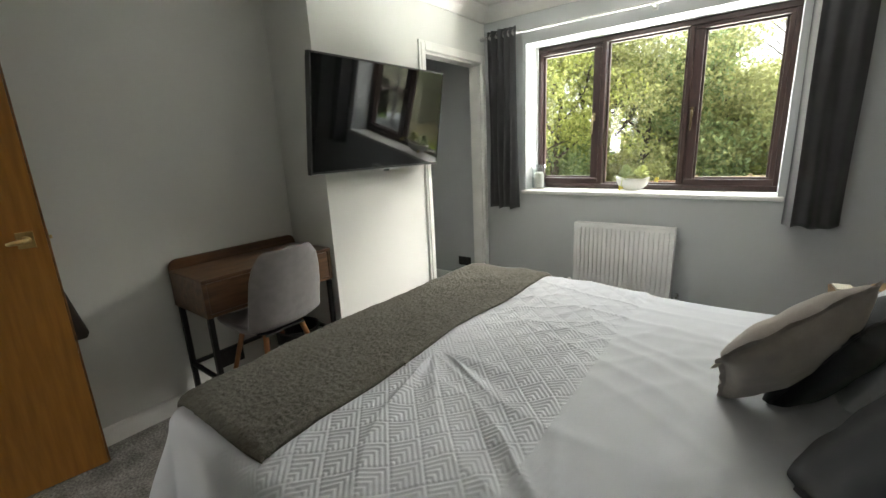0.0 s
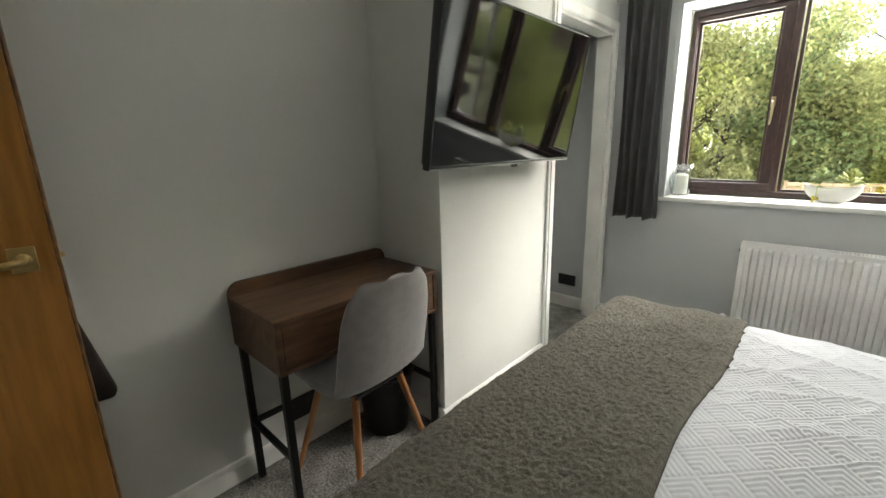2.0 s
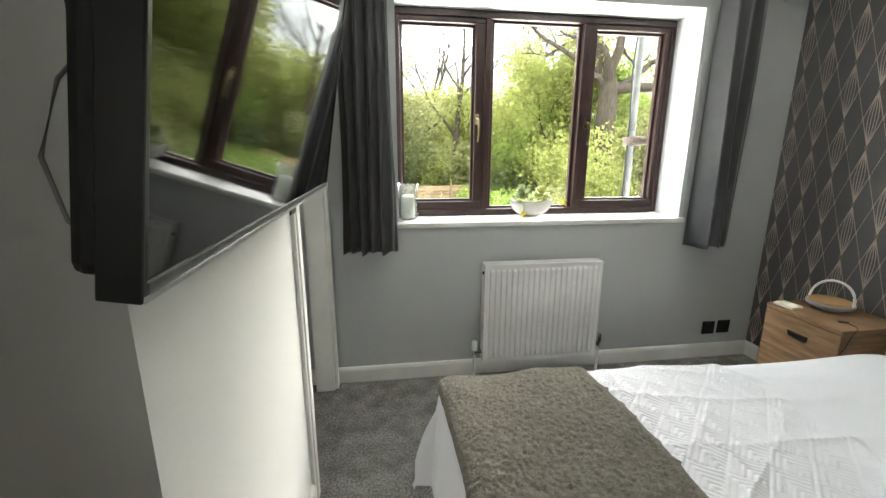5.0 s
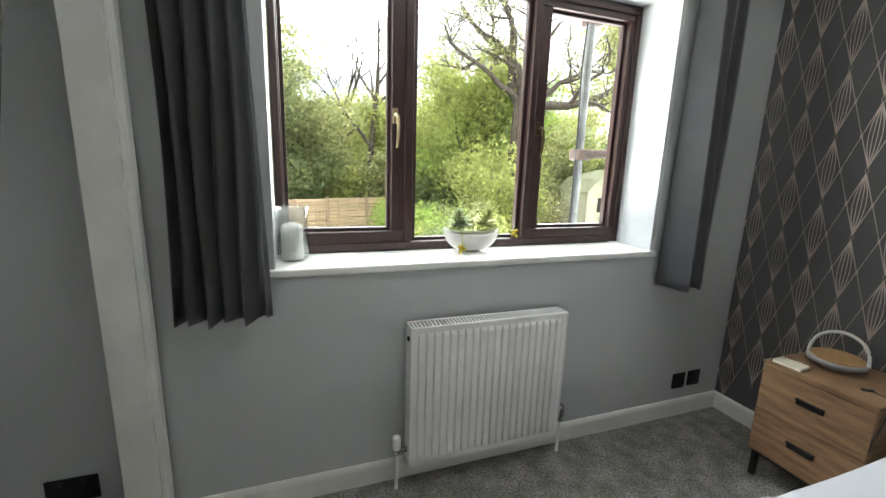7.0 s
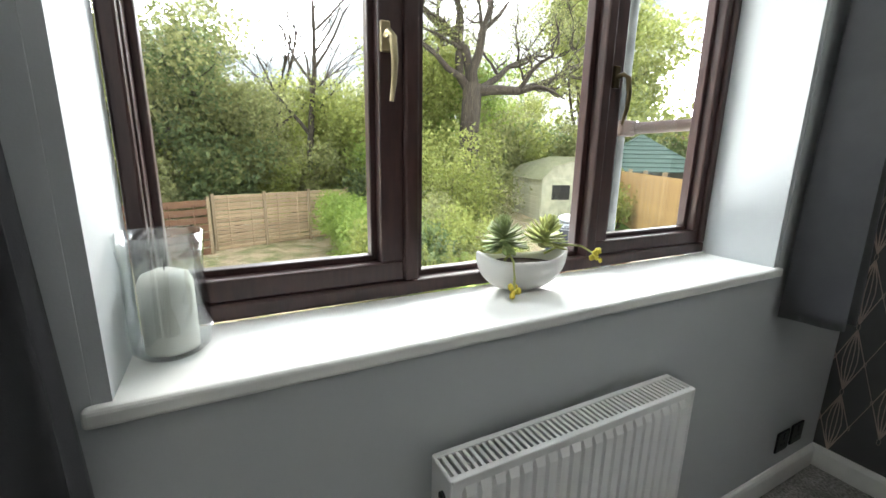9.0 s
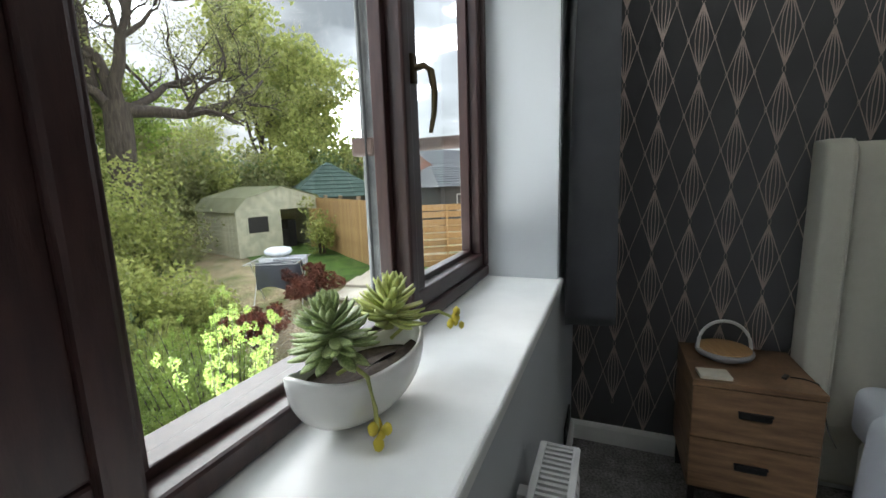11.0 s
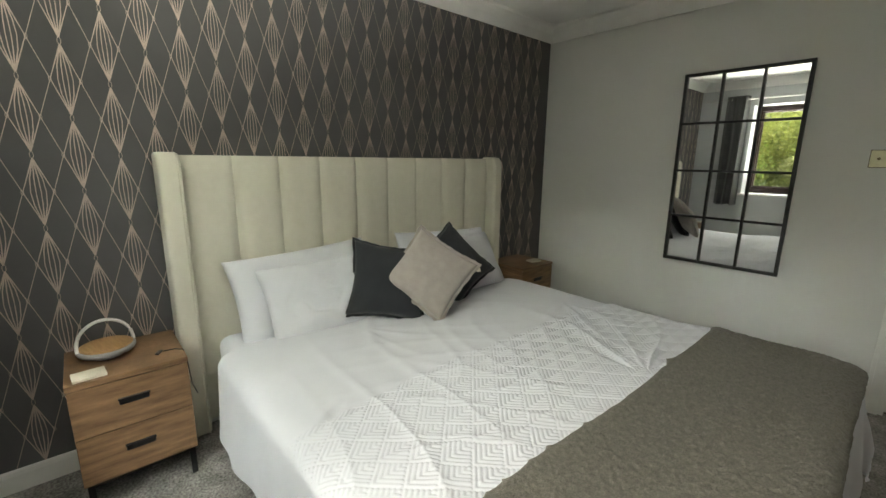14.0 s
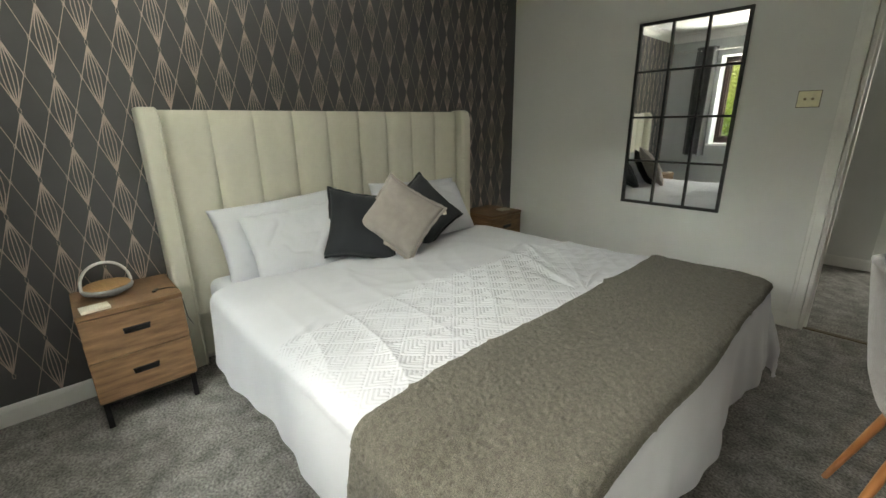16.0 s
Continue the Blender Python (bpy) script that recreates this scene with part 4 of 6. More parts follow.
solo("card", box(-0.036, -0.05, 0, 0.036, 0.05, 0.012, 0.002, 2, pose(0.40, 0.10, 0.5525, 0, 0, -8)), M_PAPERCARD, "small cream boxed card on the nightstand", "card")
cable = thing("phone_cable", "thin black charging cable trailing off the nightstand", "cable")
part("plug", box(-0.008, -0.02, 0, 0.008, 0.02, 0.008, 0.003, 2, pose(0.40, 2.655, 0.5525, 0, 0, 60)), M_PLASTIC, cable)
part("lead", tube([(0.405, 2.64, 0.556), (0.40, 2.60, 0.556), (0.375, 2.572, 0.555), (0.345, 2.567, 0.53), (0.32, 2.566, 0.47), (0.29, 2.566, 0.43), (0.255, 2.556, 0.40)], 0.0022, 6), M_PLASTIC, cable, smooth=True)

# ---- wall mirror ----
mirror = thing("wall_mirror_panel", "twelve-pane window-style mirror with black metal frame", "mirror")
mx0, mx1, mz0, mz1 = -1.079, -0.434, 0.683, 1.912
bars = []
for k in range(4):
    x = mx0 + (mx1 - mx0) * k / 3
    w = 0.010 if k in (0, 3) else 0.0075
    bars.append((x - w, YM + 0.002, mz0 - 0.01, x + w, YM + 0.024, mz1 + 0.01))
for k in range(5):
    z = mz0 + (mz1 - mz0) * k / 4
    w = 0.010 if k in (0, 4) else 0.0075
    for j in range(3):
        a, b = mx0 + (mx1 - mx0) * j / 3, mx0 + (mx1 - mx0) * (j + 1) / 3
        bars.append((a + 0.0075, YM + 0.003, z - w, b - 0.0075, YM + 0.023, z + w))
part("frame", boxes(*bars, bevel=0.0015), M_BLACK, mirror)
for j in range(3):
    for k in range(4):
        a, b = mx0 + (mx1 - mx0) * j / 3, mx0 + (mx1 - mx0) * (j + 1) / 3
        c, d = mz0 + (mz1 - mz0) * k / 4, mz0 + (mz1 - mz0) * (k + 1) / 4
        part("pane", box(a + 0.003, YM + 0.004, c + 0.003, b - 0.003, YM + 0.010, d - 0.003), M_MIRROR, mirror)

# ---- switch and sockets ----
sw = thing("light_switch", "brushed brass two-gang toggle light switch", "light switch")
part("back_plate", box(-1.481, YM, 1.335, -1.375, YM + 0.0025, 1.427, 0.001), M_BRONZE_BACKLIT, sw, "dark bronze and backlit metal edge")
part("plate", box(-1.478, YM + 0.0027, 1.338, -1.378, YM + 0.008, 1.424, 0.002), M_SWITCH, sw)
for x in (-1.445, -1.411):
    part("toggle", lathe([(0.007, 0), (0.007, 0.004), (0.003, 0.006), (0.004, 0.016), (0, 0.018)], 12, pose(x, YM + 0.008, 1.381, -90, 0, 0)), M_DULLBRASS, sw, smooth=True)


def socket(x, y, z, rz, gangs, label):
    s = thing("wall_socket", label, "socket", x, y, z, rz)
    w = 0.146 if gangs == 2 else 0.088
    part("plate", box(-w / 2, -0.008, 0, w / 2, 0, 0.088, 0.003), M_BLACK, s)
    for g in range(gangs):
        cx = (g - (gangs - 1) / 2) * 0.065
        bm = boxes((cx - 0.004, -0.0095, 0.052, cx + 0.004, -0.0075, 0.064), (cx - 0.017, -0.0095, 0.03, cx - 0.009, -0.0075, 0.036), (cx + 0.009, -0.0095, 0.03, cx + 0.017, -0.0075, 0.036))
        part("pin_holes", bm, M_SEAL, s)
        part("rocker", box(cx - 0.008, -0.012, 0.068, cx + 0.008, -0.007, 0.082, 0.002), M_PLASTIC, s)
    return s


socket(0.368, YW, 0.162, 0, 1, "black nickel single wall socket near the skirting")
socket(0.478, YW, 0.165, 0, 1, "black nickel single wall socket near the skirting")
socket(-2.305, YW, 0.185, 0, 2, "black nickel double wall socket in the passage")
socket(XD, 1.115, 0.14, 90, 2, "black nickel double wall socket behind the desk")

# ---- television ----
tv = thing("television", "slim black flat television tilted on a wall bracket", "television")
tv.matrix_basis = pose(-1.872, 1.977, 1.518, 0, 9.3, -0.5)
TW, TH = 1.055, 0.602
part("screen", box(-0.003, -TW / 2 + 0.009, -TH / 2 + 0.016, 0.0, TW / 2 - 0.009, TH / 2 - 0.009), M_SCREEN, tv)
part("bezel", boxes((-0.03, -TW / 2, -TH / 2, 0.003, -TW / 2 + 0.0088, TH / 2), (-0.03, TW / 2 - 0.0088, -TH / 2, 0.003, TW / 2, TH / 2),
                    (-0.03, -TW / 2 + 0.0088, TH / 2 - 0.0088, 0.003, TW / 2 - 0.0088, TH / 2), (-0.03, -TW / 2 + 0.0088, -TH / 2, 0.003, TW / 2 - 0.0088, -TH / 2 + 0.0158), bevel=0.002), M_PLASTIC, tv)
part("bottom_strip", box(0.0032, -TW / 2 + 0.002, -TH / 2 + 0.001, 0.0048, TW / 2 - 0.002, -TH / 2 + 0.006), M_STEEL, tv, "thin silver strip along the lower edge")
part("back_shell", box(-0.058, -TW / 2 + 0.012, -TH / 2 + 0.012, -0.0305, TW / 2 - 0.012, TH / 2 - 0.012, 0.012), M_PLASTIC, tv)
part("badge", box(0.0, 0.0, -TH / 2 - 0.012, 0.004, 0.05, -TH / 2 + 0.001, 0.003), M_PLASTIC, tv)
brk = thing("tv_bracket", "black steel wall bracket behind the television", "bracket")
part("wall_plate", box(XC, 1.90, 1.38, XC + 0.010, 2.06, 1.66, 0.003), M_BLACK, brk)
part("arm", boxes((XC + 0.008, 1.96, 1.48, -1.945, 2.0, 1.53), bevel=0.004), M_BLACK, brk)
part("side_arm", boxes((-2.03, 1.665, 1.40, -1.99, 1.705, 1.56), (-2.02, 1.63, 1.43, -1.975, 1.665, 1.51), (-2.03, 1.600, 1.40, -1.985, 1.63, 1.535), bevel=0.006), M_BLACK, brk)
lead = thing("tv_cable", "thin pale cable looping behind the television", "cable")
part("lead", tube([(-2.0, 1.60, 1.45), (-2.03, 1.575, 1.40), (-2.05, 1.565, 1.33), (-2.035, 1.56, 1.27), (-1.985, 1.55, 1.24)], 0.0022, 6), M_LAMPGREY, lead, smooth=True)


# ---- desk ----
desk = thing("desk", "walnut writing desk with drawers on black metal legs", "desk")
dx0, dx1, dy0, dy1, dz0, dz1 = -2.428, -2.055, 0.878, 1.612, 0.595, 0.785
part("carcass", boxes((dx0, dy0, dz0, dx1, dy0 + 0.02, dz1 - 0.018), (dx0, dy1 - 0.02, dz0, dx1, dy1, dz1 - 0.018), (dx0, dy0 + 0.02, dz0, dx1, dy1 - 0.02, dz0 + 0.016),
                      (dx0, dy0 + 0.02, dz0 + 0.016, dx0 + 0.016, dy1 - 0.02, dz1 - 0.018), (dx1 - 0.08, (dy0 + dy1) / 2 + 0.21, dz0 + 0.016, dx1, (dy0 + dy1) / 2 + 0.228, dz1 - 0.018), bevel=0.002), M_WALNUT, desk)
part("desktop", box(dx0, dy0 - 0.001, dz1 - 0.0178, dx1 + 0.003, dy1 + 0.001, dz1, 0.003), M_WALNUT, desk)
bm = bmesh.new()
prof = [(dy0, dz1 - 0.04)] + [(dy0 + 0.045 - 0.045 * math.cos(a), dz1 + 0.004 + 0.048 * math.sin(a)) for a in np.linspace(0, math.pi / 2, 7)] + \
       [(dy1 - 0.045 + 0.045 * math.sin(a), dz1 + 0.004 + 0.048 * math.cos(a)) for a in np.linspace(0, math.pi / 2, 7)] + [(dy1, dz1 - 0.04)]
fa = bm.faces.new([bm.verts.new((dx0 - 0.001, y, z)) for y, z in prof])
ext = bmesh.ops.extrude_face_region(bm, geom=[fa])
bmesh.ops.translate(bm, vec=(0.02, 0, 0), verts=[v for v in ext["geom"] if isinstance(v, bmesh.types.BMVert)])
bmesh.ops.recalc_face_normals(bm, faces=bm.faces)
part("back_rail", bm, M_WALNUT, desk)
for a, b in ((dy0 + 0.023, (dy0 + dy1) / 2 + 0.207), ((dy0 + dy1) / 2 + 0.231, dy1 - 0.023)):
    part("drawer", box(dx1 - 0.02, a, dz0 + 0.019, dx1 - 0.003, b, dz1 - 0.021, 0.0025), M_WALNUT, desk)
for x in (dx0 + 0.03, dx1 - 0.022):
    for y in (dy0 + 0.018, dy1 - 0.018):
        part("leg", box(x - 0.0125, y - 0.0125, 0, x + 0.0125, y + 0.0125, dz0 - 0.0005, 0.002), M_BLACK, desk)
for y in (dy0 + 0.018, dy1 - 0.018):
    part("side_rail", box(dx0 + 0.043, y - 0.010, 0.25, dx1 - 0.035, y + 0.010, 0.27, 0.002), M_BLACK, desk)
part("back_stretcher", box(dx0 + 0.02, dy0 + 0.031, 0.25, dx0 + 0.04, dy1 - 0.031, 0.27, 0.002), M_BLACK, desk)

# ---- chair ----
chair = thing("desk_chair", "grey upholstered shell chair with splayed beech legs", "chair", -2.090, 1.218, 0, 4)
CURVE = [(-0.225, 0.452), (-0.215, 0.468), (-0.16, 0.470), (-0.05, 0.458), (0.06, 0.450), (0.125, 0.462), (0.165, 0.50), (0.188, 0.56), (0.205, 0.65), (0.222, 0.75), (0.236, 0.83), (0.243, 0.882), (0.246, 0.892)]
WID = [0.17, 0.195, 0.215, 0.225, 0.225, 0.222, 0.222, 0.222, 0.220, 0.212, 0.192, 0.150, 0.115]


def shell(u, v):
    k = v * (len(CURVE) - 1)
    i = min(int(k), len(CURVE) - 2)
    f = k - i
    x = CURVE[i][0] * (1 - f) + CURVE[i + 1][0] * f
    z = CURVE[i][1] * (1 - f) + CURVE[i + 1][1] * f
    w = WID[i] * (1 - f) + WID[i + 1] * f
    s = 2 * u - 1
    curl = abs(s) ** 2.6
    seat = 1 - smoothstep(0.35, 0.6, v)
    return (x - 0.055 * curl * (1 - seat), s * w, z + 0.035 * curl * seat)


bm = grid(25, 49, shell)
bmesh.ops.smooth_vert(bm, verts=bm.verts, factor=0.5, use_axis_x=True, use_axis_y=True, use_axis_z=True)
bmesh.ops.solidify(bm, geom=bm.faces[:], thickness=0.026)
part("seat_shell", bm, M_CHAIRFAB, chair, smooth=True)
part("under_plate", box(-0.13, -0.12, 0.425, 0.10, 0.12, 0.438, 0.004), M_BLACK, chair)
for sx, sy in ((-1, -1), (-1, 1), (1, -1), (1, 1)):
    part("leg", tube([(sx * 0.10 - 0.02, sy * 0.11, 0.435), (sx * 0.205 - 0.02, sy * 0.20, 0.0)], [0.015, 0.0095], 12), M_BEECH, chair, smooth=True)

bin_ob = thing("waste_bin", "black plastic waste bin under the desk", "bin", -2.27, 1.46, 0)
part("tub", lathe([(0, 0.004), (0.098, 0.004), (0.102, 0.0), (0.13, 0.275), (0.134, 0.28), (0.134, 0.29), (0.127, 0.29), (0.126, 0.275), (0.098, 0.012), (0, 0.012)], 32), M_PLASTIC, bin_ob, smooth=True)
part("rim", lathe([(0.128, 0.283), (0.137, 0.283), (0.139, 0.288), (0.137, 0.294), (0.128, 0.294), (0.128, 0.283)], 32), M_PLASTIC, bin_ob, smooth=True)

# ---- bedroom door, standing open ----
door = tagged(new("door_1"), "varnished oak flush door standing open", "", "", "structure")
door.matrix_basis = pose(-2.402, -0.335, 0, 0, 0, -8.2)
part("leaf", box(-0.036, 0.0, 0.008, 0.0, 0.785, 1.985, 0.001), M_DOOR, door)
part("lipping", box(-0.0362, 0.7852, 0.008, -0.001, 0.793, 1.985, 0.003), M_EDGE, door, "chipped reddish door edge")
dh = part("door_handle", box(0.0002, 0.700, 1.028, 0.006, 0.752, 1.092, 0.0015), M_BRASS, door, "brass lever handle on a back plate")
part("lever", tube([(0.003, 0.727, 1.06), (0.04, 0.727, 1.06), (0.05, 0.715, 1.06), (0.052, 0.69, 1.058), (0.05, 0.672, 1.056)], [0.010, 0.009, 0.010, 0.009, 0.006], 12), M_BRASS, dh, smooth=True)
part("collar", lathe([(0.016, 0), (0.016, 0.004), (0.011, 0.010), (0, 0.010)], 16, pose(0.004, 0.727, 1.06, 0, 90, 0)), M_BRASS, dh, smooth=True)
part("latch_plate", box(-0.027, 0.7932, 1.03, -0.010, 0.7945, 1.09), M_BRASS, door)
part("latch", box(-0.024, 0.7946, 1.052, -0.013, 0.803, 1.066, 0.002), M_BRASS, door)
bag = thing("shoulder_bag", "dark brown leather bag hanging behind the door", "bag")
bm = bmesh.new()
poly = [(0.10, 0.60), (0.50, 0.575), (0.512, 0.60), (0.44, 0.93), (0.38, 1.0), (0.16, 0.98)]
a = [bm.verts.new((-2.435, y, z)) for y, z in poly]
b = [bm.verts.new((-2.392 + (0.012 if 0.45 < y else 0), y, z)) for y, z in poly]
for k in range(6):
    bm.faces.new((a[k], a[(k + 1) % 6], b[(k + 1) % 6], b[k]))
bm.faces.new(list(reversed(a)))
bm.faces.new(b)
bmesh.ops.recalc_face_normals(bm, faces=bm.faces)
bmesh.ops.bevel(bm, geom=bm.edges[:], offset=0.010, segments=3, profile=0.5, affect="EDGES")
part("pouch", bm, M_LEATHER, bag, smooth=True)
part("strap", tube([(-2.41, 0.40, 0.98), (-2.40, 0.37, 1.3), (-2.385, 0.33, 1.62), (-2.41, 0.27, 1.3), (-2.415, 0.2, 0.97)], 0.010, 8), M_LEATHER, bag, smooth=True)
part("peg", tube([(-2.345, 0.33, 1.60), (-2.39, 0.33, 1.60), (-2.40, 0.33, 1.63)], 0.007, 8), M_BRASS, bag, "brass coat hook")

# ---- on the sill ----
hur = thing("candle_holder", "clear glass hurricane with an ivory pillar candle", "candle holder", -1.590, 3.530, WZ0 + 0.0005)
g = part("glass", lathe([(0, 0.0), (0.044, 0.0), (0.057, 0.012), (0.063, 0.05), (0.060, 0.10), (0.057, 0.15), (0.063, 0.205), (0.0605, 0.205), (0.0545, 0.15), (0.0575, 0.10), (0.0605, 0.05), (0.055, 0.014), (0.042, 0.006), (0, 0.006)], 40), M_CLEAR, hur, smooth=True)
part("candle", lathe([(0, 0.007), (0.039, 0.007), (0.040, 0.012), (0.040, 0.122), (0.034, 0.136), (0.012, 0.145), (0, 0.141)], 28), M_WAX, hur, smooth=True)
part("wick", tube([(0, 0, 0.136), (0.001, 0, 0.152)], 0.001, 6), M_SEAL, hur)

BWX, BWY, BRZ = -0.835, 3.556, -10
bowl = thing("planter_bowl", "white ceramic boat-shaped bowl planted with succulents", "planter", BWX, BWY, WZ0 + 0.0005, BRZ)


def boat(k):
    def f(u, v):
        a = u * math.tau
        e = 1 - (1 - v) ** 2.2
        rim = 0.082 + 0.022 * math.cos(a) ** 4
        s = (0.16 + 0.84 * e ** 0.8)
        off = k * 0.006
        return ((0.120 - off) * s * math.cos(a) * (1 + 0.05 * math.cos(a) ** 4), (0.057 - off) * s * math.sin(a), k * 0.006 + (rim - k * 0.004) * v ** 1.35)
    return f


bm = grid(61, 14, boat(0))
b2 = grid(61, 14, boat(1))
tmp = bpy.data.meshes.new("tmp")
b2.to_mesh(tmp)
b2.free()
bm.from_mesh(tmp)
bpy.data.meshes.remove(tmp)
bm.verts.ensure_lookup_table()
for k in range(60):
    bm.faces.new((bm.verts[k * 14 + 13], bm.verts[(k + 1) * 14 + 13], bm.verts[61 * 14 + (k + 1) * 14 + 13], bm.verts[61 * 14 + k * 14 + 13]))
bmesh.ops.remove_doubles(bm, verts=bm.verts, dist=0.0004)
bm.faces.new([bm.verts.new((0.02 * math.cos(k * math.tau / 20), 0.010 * math.sin(k * math.tau / 20), 0.0005)) for k in range(20)])
bmesh.ops.recalc_face_normals(bm, faces=bm.faces)
part("bowl", bm, M_CERAMIC, bowl, smooth=True)
part("soil", grid(41, 6, lambda u, v: (0.110 * v * math.cos(u * math.tau), 0.050 * v * math.sin(u * math.tau), 0.066 + 0.006 * math.sin(9 * u + 5 * v) * v)), M_SOIL, bowl, smooth=True)


def succ_leaf(material):
    """One fleshy pointed leaf along x, of length 1."""
    bm = bmesh.new()
    prev = None
    for s, ww, c in ((0.08, 0.45, 0), (0.35, 0.85, 0.02), (0.65, 1.0, 0.05), (0.85, 0.75, 0.10), (1.0, 0.08, 0.17)):
        th = 0.064 * (0.4 + 0.6 * ww)
        ring = [bm.verts.new((s, 0.155 * ww * math.cos(q), c * 0.5 + th * math.sin(q) * (0.6 if math.sin(q) > 0 else 1.0))) for q in (0, 1.05, 2.1, 3.14, 4.19, 5.24)]
        if prev:
            for q in range(6):
                bm.faces.new((prev[q], prev[(q + 1) % 6], ring[(q + 1) % 6], ring[q]))
        prev = ring
    bm.faces.new(prev)
    bmesh.ops.recalc_face_normals(bm, faces=bm.faces)
    return mesh_of("leaf", bm, material, True)


def rosette(parent, cx, cy, cz, R, rows, tilt, material, name, seed, low=16):
    rnd = random.Random(seed)
    core = new(name, mesh_of(name, lathe([(0, 0), (0.012, 0.004), (0.016, 0.02), (0.010, 0.04), (0, 0.045)], 10), material, True))
    core.parent = parent
    core.matrix_basis = pose(cx, cy, cz, tilt[0], tilt[1], 0)
    lf = succ_leaf(material)
    count = 0
    for r in range(rows):
        t = r / (rows - 1)
        n = int(14 - 8 * t)
        el = low + (84 - low) * t
        L = R * (1.0 - 0.45 * t) * (1 if t < 0.9 else 0.8)
        for k in range(n):
            az = k * 360 / n + count * 37 + rnd.uniform(-6, 6)
            o = new("leaf", lf)
            o.parent = core
            o.matrix_basis = pose(0, 0, 0.018 + 0.042 * t, 0, 0, az) @ pose(0, 0, 0, 0, -(el + rnd.uniform(-6, 6)), 0) @ Matrix.Scale(L, 4)
            count += 1
    return core


rosette(bowl, -0.050, 0.0, 0.106, 0.060, 9, (0, -8), M_SUCC, "succulent", 3, -18)
rosette(bowl, 0.056, 0.006, 0.104, 0.062, 8, (4, 14), M_SUCC2, "succulent", 4, -2)
part("stem", tube([(-0.05, 0.0, 0.08), (-0.052, -0.03, 0.10), (-0.054, -0.056, 0.09), (-0.054, -0.066, 0.05), (-0.055, -0.068, 0.022)], 0.003, 6), M_SUCC2, bowl, smooth=True)
part("stem", tube([(0.06, 0.0, 0.09), (0.10, -0.02, 0.118), (0.15, -0.03, 0.112), (0.185, -0.035, 0.092)], 0.0028, 6), M_SUCC2, bowl, smooth=True)
rf = random.Random(4)
for cx, cy, cz in ((-0.055, -0.068, 0.018), (0.19, -0.037, 0.085)):
    bm = bmesh.new()
    for k in range(9):
        p = Vector((cx + rf.uniform(-0.012, 0.012), cy + rf.uniform(-0.010, 0.010), cz + rf.uniform(-0.012, 0.016)))
        bmesh.ops.create_icosphere(bm, subdivisions=1, radius=rf.uniform(0.005, 0.008), matrix=Matrix.Translation(p) @ Matrix.Diagonal((1, 1, 1.4, 1)))
    part("flower", bm, M_YELLOW, bowl, "wilting yellow flower head", smooth=True)

# ---- ceiling light ----
dl = thing("downlight", "white recessed ceiling downlight, switched off", "ceiling light", -0.75, 1.5, ZC - 0.004)
part("rim", lathe([(0.032, 0.004), (0.032, 0.0), (0.045, -0.003), (0.047, 0.0), (0.047, 0.004)], 24), M_TRIM, dl, smooth=True)
part("lens", lathe([(0, 0.003), (0.032, 0.003)], 24), M_CLEAR, dl)
copy_thing(dl, pose(-0.75, 2.6, ZC - 0.004))

# ---- garden ----
M_LAWN = mat("spring lawn", (0.10, 0.17, 0.035), 0.9, color2=(0.06, 0.105, 0.025), scale=3, bump=0.8, bump_scale=90, fine=0.35, bump_dist=0.03, spec=0.15)
M_EARTH = mat("bare earth with thin grass", (0.36, 0.28, 0.19), 0.95, color2=(0.15, 0.155, 0.065), scale=1.6, detail=12, lo=0.34, hi=0.66, bump=1.0, bump_scale=25, fine=0.5, bump_dist=0.05, spec=0.1)
M_PAVING = mat("pale sandstone paving", (0.48, 0.43, 0.34), 0.85, color2=(0.36, 0.32, 0.25), scale=2, bump=0.4, bump_scale=40, fine=0.1, rand=0.08)
M_LAP = mat("lap fence panel timber", (0.50, 0.37, 0.24), 0.8, color2=(0.36, 0.255, 0.155), scale=3, stretch=(1, 1, 12), bump=0.4, bump_scale=50, rand=0.2)
M_LAPDARK = mat("red brown fence timber", (0.20, 0.105, 0.06), 0.8, color2=(0.15, 0.08, 0.045), scale=3, stretch=(1, 1, 10), bump=0.3, bump_scale=50, rand=0.08)
M_BOARD = mat("golden closeboard timber", (0.44, 0.27, 0.11), 0.8, color2=(0.33, 0.19, 0.075), scale=3, stretch=(8, 8, 1), bump=0.3, bump_scale=50, rand=0.12)
M_POST = mat("weathered timber post", (0.26, 0.19, 0.115), 0.85, scale=6, stretch=(6, 6, 1))
M_SHED = mat("cream painted shed boards", (0.56, 0.53, 0.38), 0.75, color2=(0.40, 0.385, 0.28), scale=4, bump=0.2, bump_scale=40, rand=0.05)
M_SHEDROOF = mat("mossy green felt roof", (0.37, 0.37, 0.23), 0.9, color2=(0.29, 0.30, 0.17), scale=3, bump=0.5, bump_scale=60, fine=0.15)
M_DARKIN = mat("dark shed inside", (0.03, 0.027, 0.024), 0.9, scale=6)
M_GREENROOF = mat("dark green felt shingle", (0.055, 0.09, 0.072), 0.85, color2=(0.038, 0.066, 0.052), scale=5, bump=0.4, bump_scale=30)
M_TILE = mat("red clay roof tile", (0.24, 0.105, 0.065), 0.85, color2=(0.14, 0.075, 0.05), scale=4, bump=0.5, bump_scale=18, rand=0.12)
M_CLAD = mat("dark weatherboard", (0.075, 0.068, 0.058), 0.85, color2=(0.05, 0.045, 0.04), scale=4, stretch=(1, 1, 8), bump=0.3)
M_RENDER = mat("pale house render", (0.50, 0.48, 0.44), 0.9, scale=3, bump=0.3, bump_scale=60)
